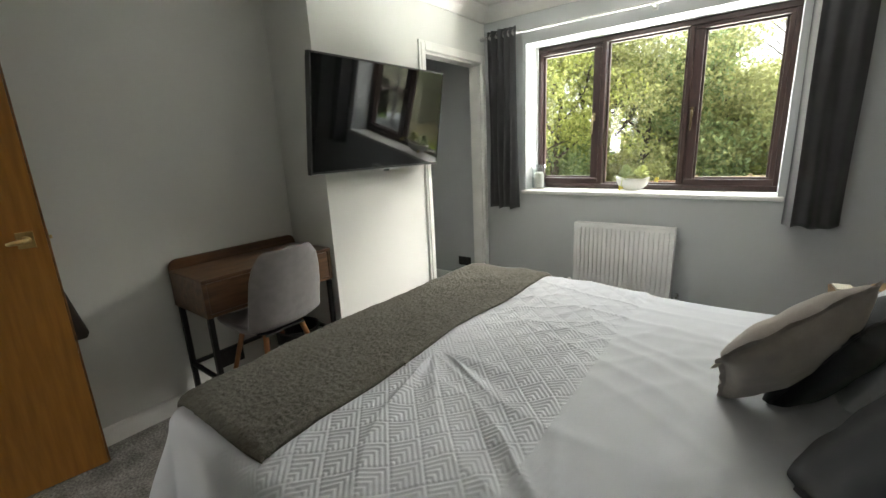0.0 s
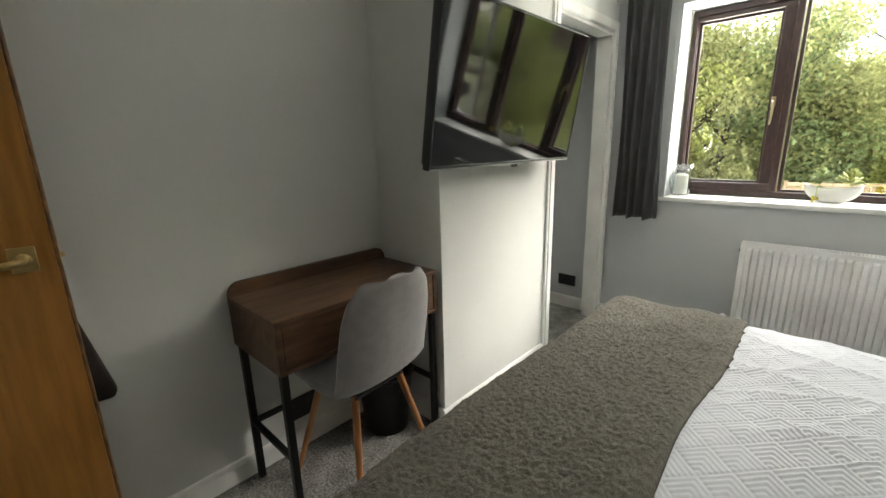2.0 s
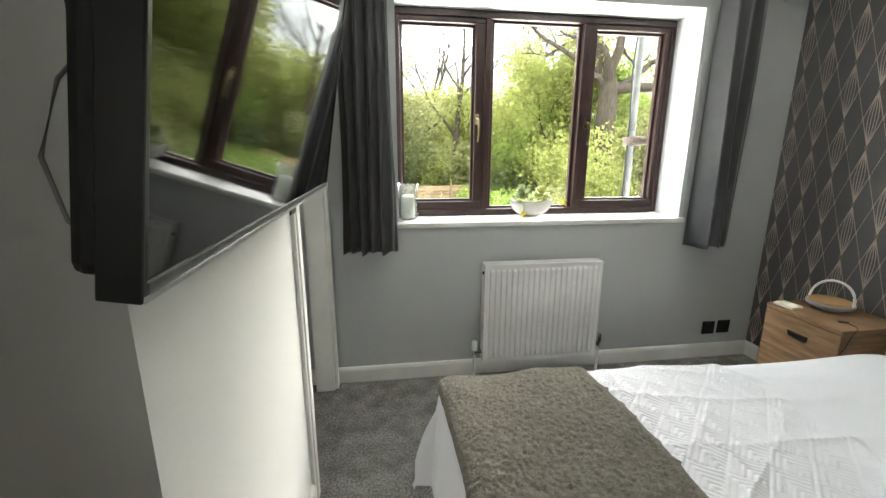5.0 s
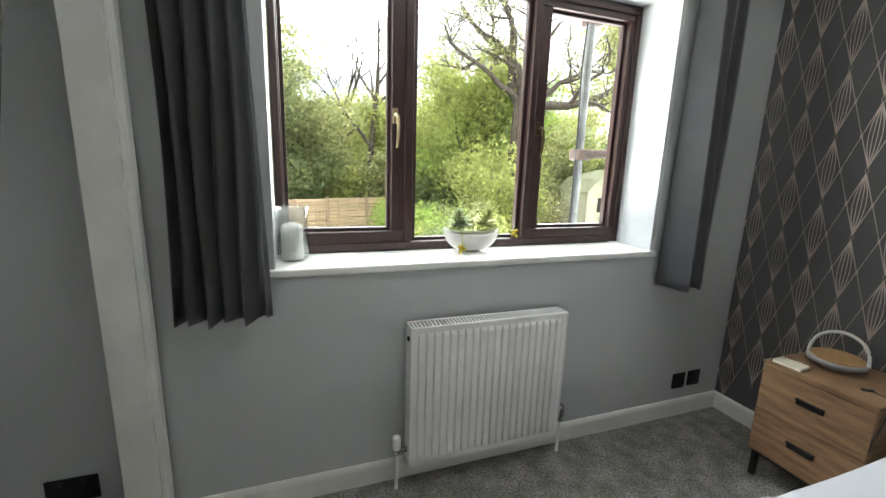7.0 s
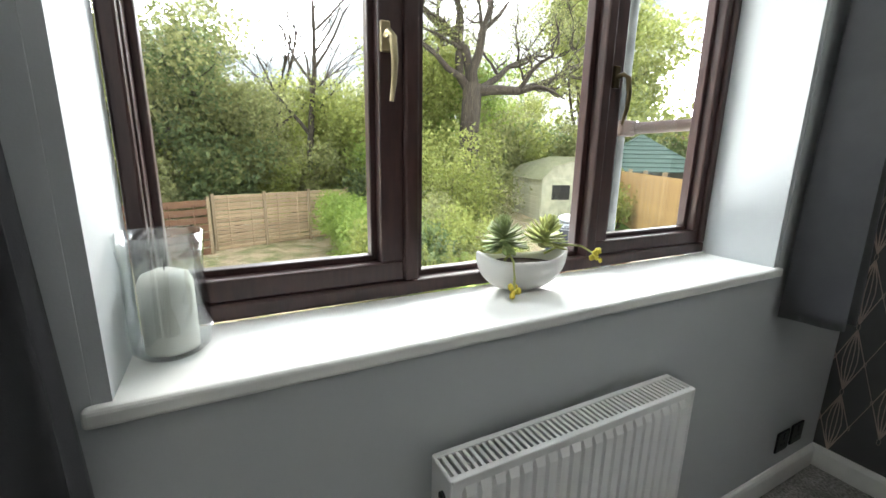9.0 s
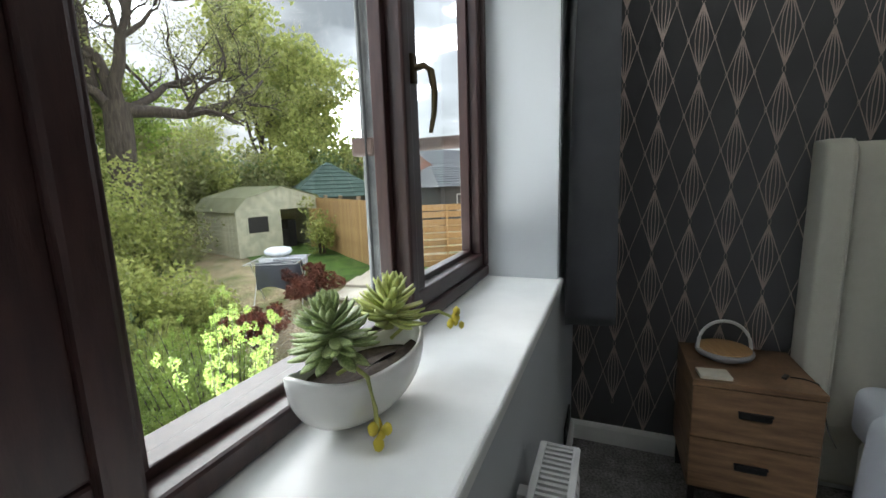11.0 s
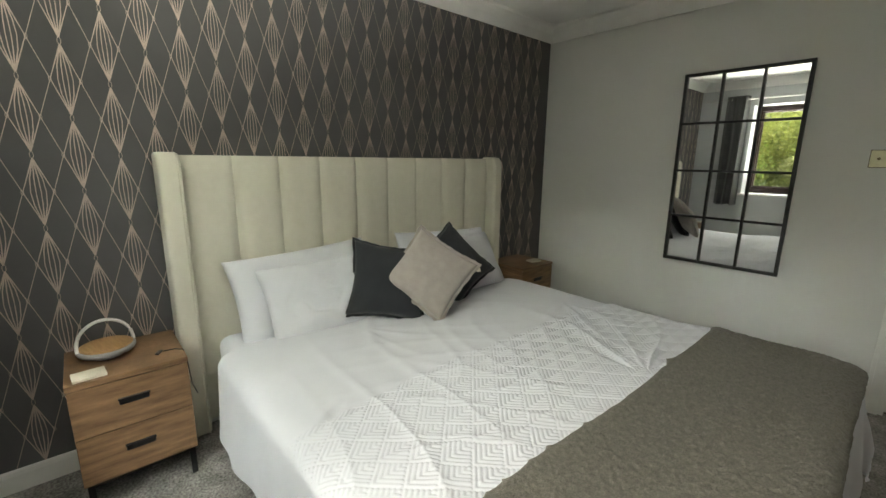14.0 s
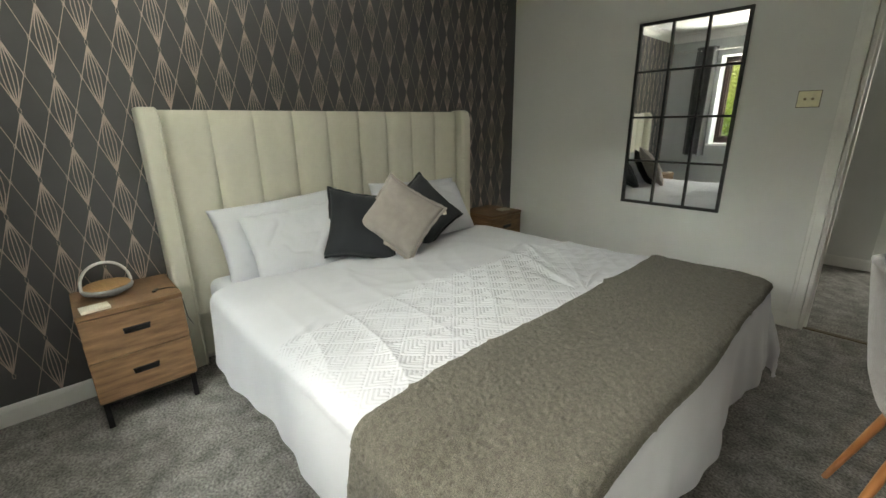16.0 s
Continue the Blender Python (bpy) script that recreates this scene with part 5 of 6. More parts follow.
M_SLATE = mat("grey slate roof", (0.12, 0.125, 0.13), 0.7, color2=(0.085, 0.09, 0.095), scale=4, bump=0.4, bump_scale=14)
M_BARK = mat("oak bark", (0.085, 0.066, 0.047), 0.95, color2=(0.04, 0.03, 0.022), scale=6, stretch=(3, 3, 0.6), bump=1.0, bump_scale=18, bump_dist=0.03)
M_SCAFF = mat("galvanised scaffold tube", (0.16, 0.16, 0.158), 0.6, 0.4, color2=(0.10, 0.10, 0.10), scale=12)
M_RUST = mat("rusty brown putlog", (0.075, 0.045, 0.035), 0.75, color2=(0.045, 0.028, 0.02), scale=14, bump=0.3)
M_CLOTH = mat("pale laundry", (0.62, 0.62, 0.64), 0.9, color2=(0.42, 0.44, 0.48), scale=5)
M_DARKCLOTH = mat("dark grey laundry", (0.055, 0.057, 0.068), 0.9, scale=5)


def leaf_mat(name, c1, c2):
    m = bpy.data.materials.new(name)
    m.use_nodes = True
    nt = m.node_tree
    b = nt.nodes["Principled BSDF"]
    g = nt.nodes.new("ShaderNodeNewGeometry")
    r = nt.nodes.new("ShaderNodeValToRGB")
    r.color_ramp.elements[0].color, r.color_ramp.elements[1].color = (*c1, 1), (*c2, 1)
    nt.links.new(g.outputs["Random Per Island"], r.inputs["Fac"])
    nt.links.new(r.outputs["Color"], b.inputs["Base Color"])
    b.inputs["Roughness"].default_value = 0.6
    b.inputs["Specular IOR Level"].default_value = 0.25
    tr = nt.nodes.new("ShaderNodeBsdfTranslucent")
    nt.links.new(r.outputs["Color"], tr.inputs["Color"])
    mx = nt.nodes.new("ShaderNodeMixShader")
    mx.inputs["Fac"].default_value = 0.5
    nt.links.new(b.outputs["BSDF"], mx.inputs[1])
    nt.links.new(tr.outputs["BSDF"], mx.inputs[2])
    nt.links.new(mx.outputs["Shader"], nt.nodes["Material Output"].inputs["Surface"])
    return m


L_SPRING = leaf_mat("spring green leaves", (0.19, 0.225, 0.06), (0.40, 0.41, 0.13))
L_YELLOW = leaf_mat("yellow green leaves", (0.17, 0.25, 0.05), (0.32, 0.40, 0.10))
L_DARK = leaf_mat("dark evergreen leaves", (0.11, 0.15, 0.065), (0.25, 0.30, 0.13))
L_OLIVE = leaf_mat("olive leaves", (0.17, 0.185, 0.075), (0.34, 0.34, 0.15))
L_RED = leaf_mat("red brown leaves", (0.10, 0.03, 0.025), (0.19, 0.07, 0.04))

EYE0 = (-1.42, 3.22, 1.28)
GL, GR = -1.95, -0.92      # lower ground, upper lawn


def polar(az, d, z=0.0):
    return Vector((EYE0[0] + d * math.sin(radians(az)), EYE0[1] + d * math.cos(radians(az)), z))


def leaves(name, clumps, size, material, seed, per=60, parent=None, squash=1.0):
    """Many small two-triangle leaves in uneven clumps; clumps: (centre, radius)."""
    rng = np.random.RandomState(seed)
    V = []
    for c, r in clumps:
        n = int(per * (0.7 + 0.6 * rng.rand()))
        d = rng.normal(size=(n, 3))
        d /= np.linalg.norm(d, axis=1, keepdims=True)
        p = np.array(c) + d * (r * (0.35 + 0.65 * rng.rand(n, 1) ** 0.5)) * np.array([1, 1, squash])
        a = rng.normal(size=(n, 3))
        a /= np.linalg.norm(a, axis=1, keepdims=True)
        b = np.cross(a, rng.normal(size=(n, 3)))
        b /= np.linalg.norm(b, axis=1, keepdims=True)
        s = size * (0.6 + 0.8 * rng.rand(n, 1))
        V.append(np.stack([p - a * s, p + b * s * 0.55, p + a * s, p - b * s * 0.55], 1))
    V = np.concatenate(V).reshape(-1, 3)
    F = np.arange(len(V)).reshape(-1, 4)
    me = bpy.data.meshes.new(name)
    me.from_pydata(V.tolist(), [], F.tolist())
    me.materials.append(material)
    ob = new(name, me)
    if parent is not None:
        ob.parent = parent
    return ob


def limbs(base, height, radius, seed, lean=0.15, levels=3, spread=0.9, start=0.4, arms=5, droop=0.0):
    """Branch polylines: (points, radii); and their tips."""
    rnd = random.Random(seed)
    out, tips = [], []

    def grow(p, d, length, r, lev):
        pts, rad = [p.copy()], [r]
        n = 6
        q = p.copy()
        for k in range(n):
            d = (d + Vector((rnd.uniform(-1, 1), rnd.uniform(-1, 1), rnd.uniform(-0.6, 0.9))) * (lean * (1 + lev * 0.5)) - Vector((0, 0, droop * lev * 0.1))).normalized()
            q = q + d * (length / n)
            pts.append(q.copy())
            rad.append(max(0.006, r * (1 - 0.72 * (k + 1) / n)))
        out.append((pts, rad))
        tips.append(q.copy())
        if lev < levels:
            m = arms if lev == 0 else 4
            for j in range(m):
                f = start + (1 - start) * (j + rnd.random()) / m if lev == 0 else rnd.uniform(0.3, 1.0)
                i = min(int(f * n), n - 1)
                b = pts[i].lerp(pts[i + 1], f * n - i)
                a = rnd.uniform(0, math.tau)
                side = Vector((math.cos(a), math.sin(a), rnd.uniform(0.1, 0.8))) * spread + d * 0.5
                tips.append(b + side.normalized() * length * 0.2)
                grow(b, side.normalized(), length * rnd.uniform(0.45, 0.68), rad[i] * 0.6, lev + 1)
    grow(Vector(base), Vector((0, 0, 1)), height, radius, 0)
    return out, tips


def tree(az, d, ground, height, radius, label, crown=None, leaf=0.11, seed=0, levels=3, clump=0.9, per=46, trunk=0.22, spread=0.9, start=0.35, lean=0.15, arms=5, thin=1.0):
    base = polar(az, d, ground)
    t = thing("tree", label, "tree")
    segs, tips = limbs((0, 0, 0), height, trunk, seed, lean, levels, spread, start, arms)
    bm = bmesh.new()
    for pts, rad in segs:
        add_tube(bm, pts, rad, 8 if rad[0] > 0.08 else 5, False)
    t.matrix_basis = Matrix.Translation(base)
    part("trunk", bm, M_BARK, t, smooth=True)
    if crown is not None:
        rnd = random.Random(seed + 50)
        cl = [(tuple(p), clump * rnd.uniform(0.5, 1.15)) for p in tips if rnd.random() < thin]
        leaves("crown", cl, leaf, crown, seed, per, t, 0.85)
    return t


def shrub(az, d, ground, w, h, label, crown, seed, leaf=0.05, per=220, n=14, depth=None):
    rnd = random.Random(seed)
    base = polar(az, d, ground)
    s = thing("shrub", label, "shrub")
    s.matrix_basis = Matrix.Translation(base)
    bm = bmesh.new()
    cl = []
    for k in range(n):
        a = rnd.uniform(0, math.tau)
        r = math.sqrt(rnd.random())
        tip = Vector((math.cos(a) * r * w / 2, math.sin(a) * r * (depth or w) / 2, h * rnd.uniform(0.35, 0.92)))
        add_tube(bm, [(tip.x * 0.3, tip.y * 0.3, 0), tip * 0.6, tip], [0.02, 0.012, 0.006], 5, False)
        cl.append((tuple(tip), h * 0.26 * rnd.uniform(0.6, 1.2)))
        cl.append((tuple(tip * 0.62 + Vector((0, 0, 0.05))), h * 0.24 * rnd.uniform(0.6, 1.2)))
    part("stems", bm, M_BARK, s)
    leaves("foliage", cl, leaf, crown, seed, per, s)
    return s


def spray_shrub(az, d, ground, w, h, label, crown, seed, n=46):
    """Upright wands with small leaves all along them."""
    rnd = random.Random(seed)
    s = thing("shrub", label, "shrub")
    s.matrix_basis = Matrix.Translation(polar(az, d, ground))
    bm = bmesh.new()
    cl = []
    for k in range(n + 20):
        a, r = rnd.uniform(0, math.tau), math.sqrt(rnd.random())
        foot = Vector((math.cos(a), math.sin(a), 0)) * r * w * 0.18
        tip = Vector((math.cos(a) * r * w / 2, math.sin(a) * r * w / 2, h * rnd.uniform(0.45, 1.0) * (1 - 0.25 * r)))
        bend = foot.lerp(tip, 0.5) + Vector((rnd.uniform(-0.06, 0.06), rnd.uniform(-0.06, 0.06), 0.08))
        add_tube(bm, [foot, bend, tip], [0.012, 0.008, 0.003], 4, False)
        for j in range(7):
            f = 0.25 + 0.75 * j / 6
            p = foot.lerp(bend, f * 2) if f < 0.5 else bend.lerp(tip, f * 2 - 1)
            cl.append((tuple(p), 0.105 * (1.25 - 0.75 * f) * rnd.uniform(0.7, 1.2)))
    part("stems", bm, M_BARK, s)
    leaves("foliage", cl, 0.014, crown, seed, 64, s, 1.25)
    return s


def old_oak():
    """A short thick bole that forks into crooked heavy limbs."""
    rnd = random.Random(23)
    t = thing("tree", "large old oak with heavy crooked limbs and thin spring leaf", "tree")
    t.matrix_basis = Matrix.Translation(polar(31.5, 16, GL)) @ pose(0, 0, 0, 0, 0, -31)
    bm = bmesh.new()
    bole = [Vector((0.04 * math.sin(k * 1.3), 0, 5.8 * k / 6)) for k in range(7)]
    add_tube(bm, bole, [0.58, 0.47, 0.43, 0.41, 0.39, 0.37, 0.36], 14, False)
    tips = []

    def limb(p, ang, depth, length, r, lev):
        """ang: lean from upright, towards +x; depth: towards +y."""
        n = 7
        pts, rad = [p.copy()], [r]
        q, a = p.copy(), ang
        for k in range(n):
            a += rnd.uniform(-0.55, 0.55) - 0.1 * a
            depth += rnd.uniform(-0.25, 0.25)
            q = q + Vector((math.sin(a), depth * 0.8, math.cos(a))).normalized() * (length / n)
            pts.append(q.copy())
            rad.append(max(0.008, r * (1 - 0.75 * (k + 1) / n)))
        add_tube(bm, pts, rad, 9 if r > 0.08 else 5, False)
        tips.append(q)
        if lev < 3:
            for j in range(5 if lev < 2 else 4):
                i = rnd.randint(2, n - 1) if lev == 0 else rnd.randint(1, n - 1)
                limb(pts[i], a * 0.4 + ang * 0.4 + rnd.choice((-1, 1)) * rnd.uniform(0.4, 1.1), rnd.uniform(-0.7, 0.7), length * rnd.uniform(0.36, 0.6), rad[i] * 0.62, lev + 1)

    for ang, depth, length, r in ((-1.15, 0.0, 4.6, 0.19), (-0.35, 0.3, 5.2, 0.21), (0.35, -0.2, 4.8, 0.20), (1.2, 0.1, 5.4, 0.20), (0.75, 0.6, 4.6, 0.15), (-0.8, -0.6, 4.2, 0.14)):
        limb(bole[-1] + Vector((math.sin(ang) * 0.15, 0, -0.25)), ang, depth, length, r, 0)
    part("trunk", bm, M_BARK, t, smooth=True)
    cl = [(tuple(p), 0.42 * rnd.uniform(0.5, 1.2)) for p in tips if rnd.random() < 0.55]
    leaves("crown", cl, 0.04, L_OLIVE, 11, 34, t, 0.85)


# one sheet of ground, lower on the west, a lawn terrace on the east
def ground_z(x, y):
    k = smoothstep(3.2, 7.0, x - 0.12 * (y - 12))
    far = smoothstep(40, 160, math.hypot(x, y))
    return GL + (GR - GL) * k * (1 - far) + 0.05 * math.sin(0.7 * x) * math.sin(0.6 * y + 1)


def ground_pt(u, v):
    a = (2 * u - 1)
    b = v
    x = 12 * a + 400 * a ** 5
    y = 3.76 + 36 * b + 560 * b ** 6
    return (x, y, ground_z(x, y))


struct("ground", grid(90, 80, ground_pt), M_EARTH, "bare earth with thin scattered grass", True)


def patch(name, pts, material, label, lift=0.02, n=26):
    """A patch lying on the ground within four corners."""
    c = [Vector(p) for p in pts]

    def f(u, v):
        p = c[0].lerp(c[1], u).lerp(c[3].lerp(c[2], u), v)
        return (p.x, p.y, ground_z(p.x, p.y) + lift)
    return struct(name, grid(n, n, f), material, label, True)


patch("lawn", [polar(50, 9.6)[:], polar(66, 10)[:], polar(62, 24)[:], polar(38, 20)[:]], M_LAWN, "mown green lawn by the shed", 0.03)
# paved strip of separate slabs
pav = tagged(new("pavement"), "pale sandstone paving slabs by the planting", "", "", "structure")
slab = mesh_of("slab", box(-0.29, -0.29, -0.06, 0.29, 0.29, 0.0, 0.01, 1), M_PAVING)
for i in range(8):
    for j in range(2):
        p = Vector((2.75 + 0.6 * i, 7.35 + 0.6 * j + 0.06 * i, 0))
        o = new("slab", slab)
        o.parent = pav
        o.matrix_basis = pose(p.x, p.y, ground_z(p.x, p.y) + 0.06, 0, -6, 6)


def lap_fence(p0, p1, h, panels, boards, material, label, posts=True):
    """Horizontal overlapping boards between posts."""
    p0, p1 = Vector(p0), Vector(p1)
    d = p1 - p0
    L = Vector((d.x, d.y, 0)).length / panels
    ang = math.degrees(math.atan2(d.y, d.x))
    fence = thing("garden_fence", label, "fence")
    bd = mesh_of("slat", box(0.05, -0.008, -0.045, L - 0.05, 0.008, h / boards * 0.93 - 0.045, 0.003, 1), material)
    po = mesh_of("post", box(-0.05, -0.05, -0.4, 0.05, 0.05, h + 0.08, 0.006, 1), M_POST)
    bt = mesh_of("batten", box(-0.02, -0.02, 0.04, 0.02, 0.02, h - 0.02, 0.003, 1), material)
    rnd = random.Random(int(h * 100) + panels)
    for k in range(panels + 1):
        q = p0.lerp(p1, k / panels)
        o = new("post", po)
        o.parent = fence
        o.matrix_basis = pose(q.x, q.y, q.z, 0, 0, ang)
        if k == panels:
            break
        for b in range(boards):
            o = new("slat", bd)
            o.parent = fence
            o.matrix_basis = pose(q.x, q.y, q.z + 0.08 + h / boards * b, 24, rnd.uniform(-0.6, 0.6), ang)
        for f in (0.28, 0.72):
            o = new("batten", bt)
            o.parent = fence
            o.matrix_basis = Matrix.Translation(q) @ pose(0, 0, 0, 0, 0, ang) @ pose(L * f, -0.03, 0.03)
    return fence


F0, F1 = polar(-2.0, 14.6, GL), polar(14.5, 16.7, GL)
lap_fence(F0, F1, 1.8, 3, 14, M_LAP, "new pale timber waney lap fence panels")
lap_fence(polar(-34, 13.4, GL), F0 + Vector((-0.12, -0.5, 0)), 1.75, 5, 7, M_LAPDARK, "red brown stained fence panels")


def board_fence(p0, p1, h, n, label):
    p0, p1 = Vector(p0), Vector(p1)
    d = p1 - p0
    ang = math.degrees(math.atan2(d.y, d.x))
    w = Vector((d.x, d.y, 0)).length / n
    fence = thing("garden_fence", label, "fence")
    bd = mesh_of("board", box(0, -0.007, 0.03, w * 0.985, 0.007, h, 0.002, 1), M_BOARD)
    po = mesh_of("post", box(-0.05, -0.05, -0.4, 0.05, 0.05, h + 0.1, 0.006, 1), M_POST)
    for k in range(n):
        q = p0.lerp(p1, k / n)
        o = new("board", bd)
        o.parent = fence
        o.matrix_basis = pose(q.x, q.y, q.z, 0, 0, ang + 2.5)
    for k in range(0, n + 1, max(1, n // 5)):
        q = p0.lerp(p1, k / n)
        o = new("post", po)
        o.parent = fence
        o.matrix_basis = Matrix.Translation(q) @ pose(0, 0, 0, 0, 0, ang) @ pose(0, 0.06, 0)
    return fence


board_fence(polar(49.5, 17.5, GR), polar(59.5, 10.4, GR), 1.75, 60, "golden closeboard timber fence beside the lawn")
lap_fence(polar(60.2, 10.3, GR), polar(82, 11.5, GR), 1.6, 2, 9, M_BOARD, "golden horizontal slat fence at the garden end")


# ---- shed with a barrel-like roof ----
def shed():
    s = thing("garden_shed", "cream timber shed with a mossy green mansard roof", "shed")
    base = polar(44.6, 16.2, GR)
    s.matrix_basis = pose(base.x, base.y, base.z, 0, 0, 72)
    w, l, h, t = 1.55, 1.5, 1.48, 0.05     # half width, half length, eaves
    board = mesh_of("board", box(-l, -0.012, 0, l, 0.012, 0.13, 0.004, 1), M_SHED)
    for side in (-1, 1):
        for k in range(11):
            o = new("board", board)
            o.parent = s
            o.matrix_basis = pose(0, side * w, k * 0.135, side * 5, 0, 0)
    end = mesh_of("end_board", box(-0.012, -w, 0, 0.012, w, 0.13, 0.004, 1), M_SHED)
    for k in range(11):
        o = new("end_board", end)
        o.parent = s
        o.matrix_basis = pose(l, 0, k * 0.135)
    part("front_panel", boxes((-l - 0.02, 0.1, 0, -l + 0.02, w, h), (-l - 0.02, -w, 0, -l + 0.02, -0.95, h), (-l - 0.02, -0.95, h - 0.05, -l + 0.02, 0.1, h), bevel=0.004), M_SHED, s)
    d = part("shed_door", box(-l - 0.75, -0.97, 0.03, -l - 0.03, -0.93, h - 0.08, 0.004), M_BOARD, s, "open timber shed door")
    part("inside", box(-l + 0.05, -w + 0.05, 0.0, l - 0.05, w - 0.05, 0.03), M_DARKIN, s)
    part("stored_things", boxes((-0.9, -0.5, 0.03, -0.4, 0.2, 0.7), (-0.8, -0.85, 0.03, -0.3, -0.55, 1.0), bevel=0.03), M_DARKIN, s)
    prof = [(-w - 0.12, h - 0.06), (-w * 0.80, h + 0.38), (0, h + 0.72), (w * 0.80, h + 0.38), (w + 0.12, h - 0.06)]
    bm = bmesh.new()
    cols = [[bm.verts.new((x, y, z)) for y, z in prof] for x in (-l - 0.15, -0.5, 0.5, l + 0.15)]
    for a, b in zip(cols, cols[1:]):
        for k in range(4):
            bm.faces.new((a[k], b[k], b[k + 1], a[k + 1]))
    bmesh.ops.solidify(bm, geom=bm.faces[:], thickness=0.03)
    part("roof", bm, M_SHEDROOF, s)
    for x in (-l, l):
        bm = bmesh.new()
        fa = bm.faces.new([bm.verts.new((x, y, z - 0.02)) for y, z in [(-w, h)] + prof[1:4] + [(w, h)]])
        ext = bmesh.ops.extrude_face_region(bm, geom=[fa])
        bmesh.ops.translate(bm, vec=(0.03, 0, 0), verts=[v for v in ext["geom"] if isinstance(v, bmesh.types.BMVert)])
        part("gable", bm, M_SHED, s)
    wn_ = part("shed_window", boxes((-l - 0.03, 0.55, 0.75, -l - 0.018, 1.2, 1.25)), M_DARKIN, s)
    part("window_frame", boxes((-l - 0.04, 0.50, 0.70, -l - 0.02, 1.25, 0.75), (-l - 0.04, 0.50, 1.25, -l - 0.02, 1.25, 1.30), (-l - 0.04, 1.20, 0.75, -l - 0.02, 1.25, 1.25), (-l - 0.04, 0.50, 0.75, -l - 0.02, 0.55, 1.25)), M_SHED, wn_)


shed()


def hip_house(az, d, ground, w, l, h, rh, rot, wall_m, roof_m, label, ridge=0.5, name="neighbour_house", windows=0):
    """A block with a hipped or ridged roof; ridge: its share of the length."""
    b = polar(az, d, ground)
    s = thing(name, label, "house")
    s.matrix_basis = pose(b.x, b.y, b.z, 0, 0, rot)
    part("wall", box(-l / 2, -w / 2, 0, l / 2, w / 2, h), wall_m, s)
    bm = bmesh.new()
    e = 0.35
    c = [bm.verts.new(p) for p in ((-l / 2 - e, -w / 2 - e, h - 0.1), (l / 2 + e, -w / 2 - e, h - 0.1), (l / 2 + e, w / 2 + e, h - 0.1), (-l / 2 - e, w / 2 + e, h - 0.1))]
    r0, r1 = bm.verts.new((-l / 2 * ridge - 0.01, 0, h + rh)), bm.verts.new((l / 2 * ridge + 0.01, 0, h + rh))
    for q in ((c[0], c[1], r1, r0), (c[2], c[3], r0, r1), (c[1], c[2], r1), (c[3], c[0], r0), (c[3], c[2], c[1], c[0])):
        bm.faces.new(q)
    bmesh.ops.recalc_face_normals(bm, faces=bm.faces)
    roof = part("roof", bm, roof_m, s)
    slope = math.hypot(w / 2 + e, rh + 0.1)
    n = max(4, int(slope / 0.28))
    bm = bmesh.new()
    for k in range(n):
        f = k / n
        y = -(w / 2 + e) * (1 - f)
        z = h - 0.1 + (rh + 0.1) * f
        half = (l / 2 + e) * (1 - f) + (l / 2 * ridge) * f
        for sgn in (1, -1):
            add_box(bm, -half, sgn * y - 0.02, z + 0.0, half, sgn * y + 0.02, z + 0.035)
    part("tile_courses", bm, roof_m, roof)
    for k in range(windows):
        x = -l / 2 + l * (k + 0.5) / windows
        wd = part("window", box(x - 0.45, -w / 2 - 0.03, h * 0.35, x + 0.45, -w / 2 + 0.02, h * 0.75), M_DARKIN, s)
        part("frame", boxes((x - 0.5, -w / 2 - 0.05, h * 0.33, x + 0.5, -w / 2 - 0.01, h * 0.36), (x - 0.5, -w / 2 - 0.05, h * 0.74, x + 0.5, -w / 2 - 0.01, h * 0.77),
                            (x - 0.5, -w / 2 - 0.05, h * 0.36, x - 0.44, -w / 2 - 0.01, h * 0.74), (x + 0.44, -w / 2 - 0.05, h * 0.36, x + 0.5, -w / 2 - 0.01, h * 0.74)), M_RENDER, wd)
    return s


hip_house(53.0, 20.5, GR, 3.7, 3.7, 1.75, 1.45, -38, M_CLAD, M_GREENROOF, "garden pavilion with a dark green pyramid roof", 0.03, "garden_pavilion")
hip_house(59.5, 27, GR, 5.0, 7.5, 2.1, 2.0, 60, M_CLAD, M_TILE, "weatherboarded outbuilding with a red clay tile roof", 0.98, windows=2)
hip_house(70.5, 24, GR, 4.0, 6.0, 2.0, 1.0, -30, M_CLAD, M_SLATE, "low dark outbuilding with a grey slate roof", 0.7, windows=2)
hip_house(66, 48, GR, 8.0, 16.0, 3.2, 2.6, -20, M_RENDER, M_SLATE, "distant rendered house with a grey slate roof", 0.7, windows=4)
hip_house(55, 60, GR, 8.0, 14.0, 3.6, 2.6, -40, M_RENDER, M_TILE, "distant house with a red tile roof", 0.7, windows=4)
sl = thing("street_lamp", "slim grey street lamp beyond the roofs", "street lamp")
pb = polar(57.6, 42, GR)
part("column", tube([(pb.x, pb.y, GR), (pb.x, pb.y, 9.8), (pb.x - 0.3, pb.y + 0.3, 10.0)], [0.09, 0.05, 0.05], 8), M_SCAFF, sl, smooth=True)
part("lantern", box(pb.x - 1.0, pb.y + 0.15, 9.92, pb.x - 0.25, pb.y + 0.45, 10.08, 0.04), M_SCAFF, sl)

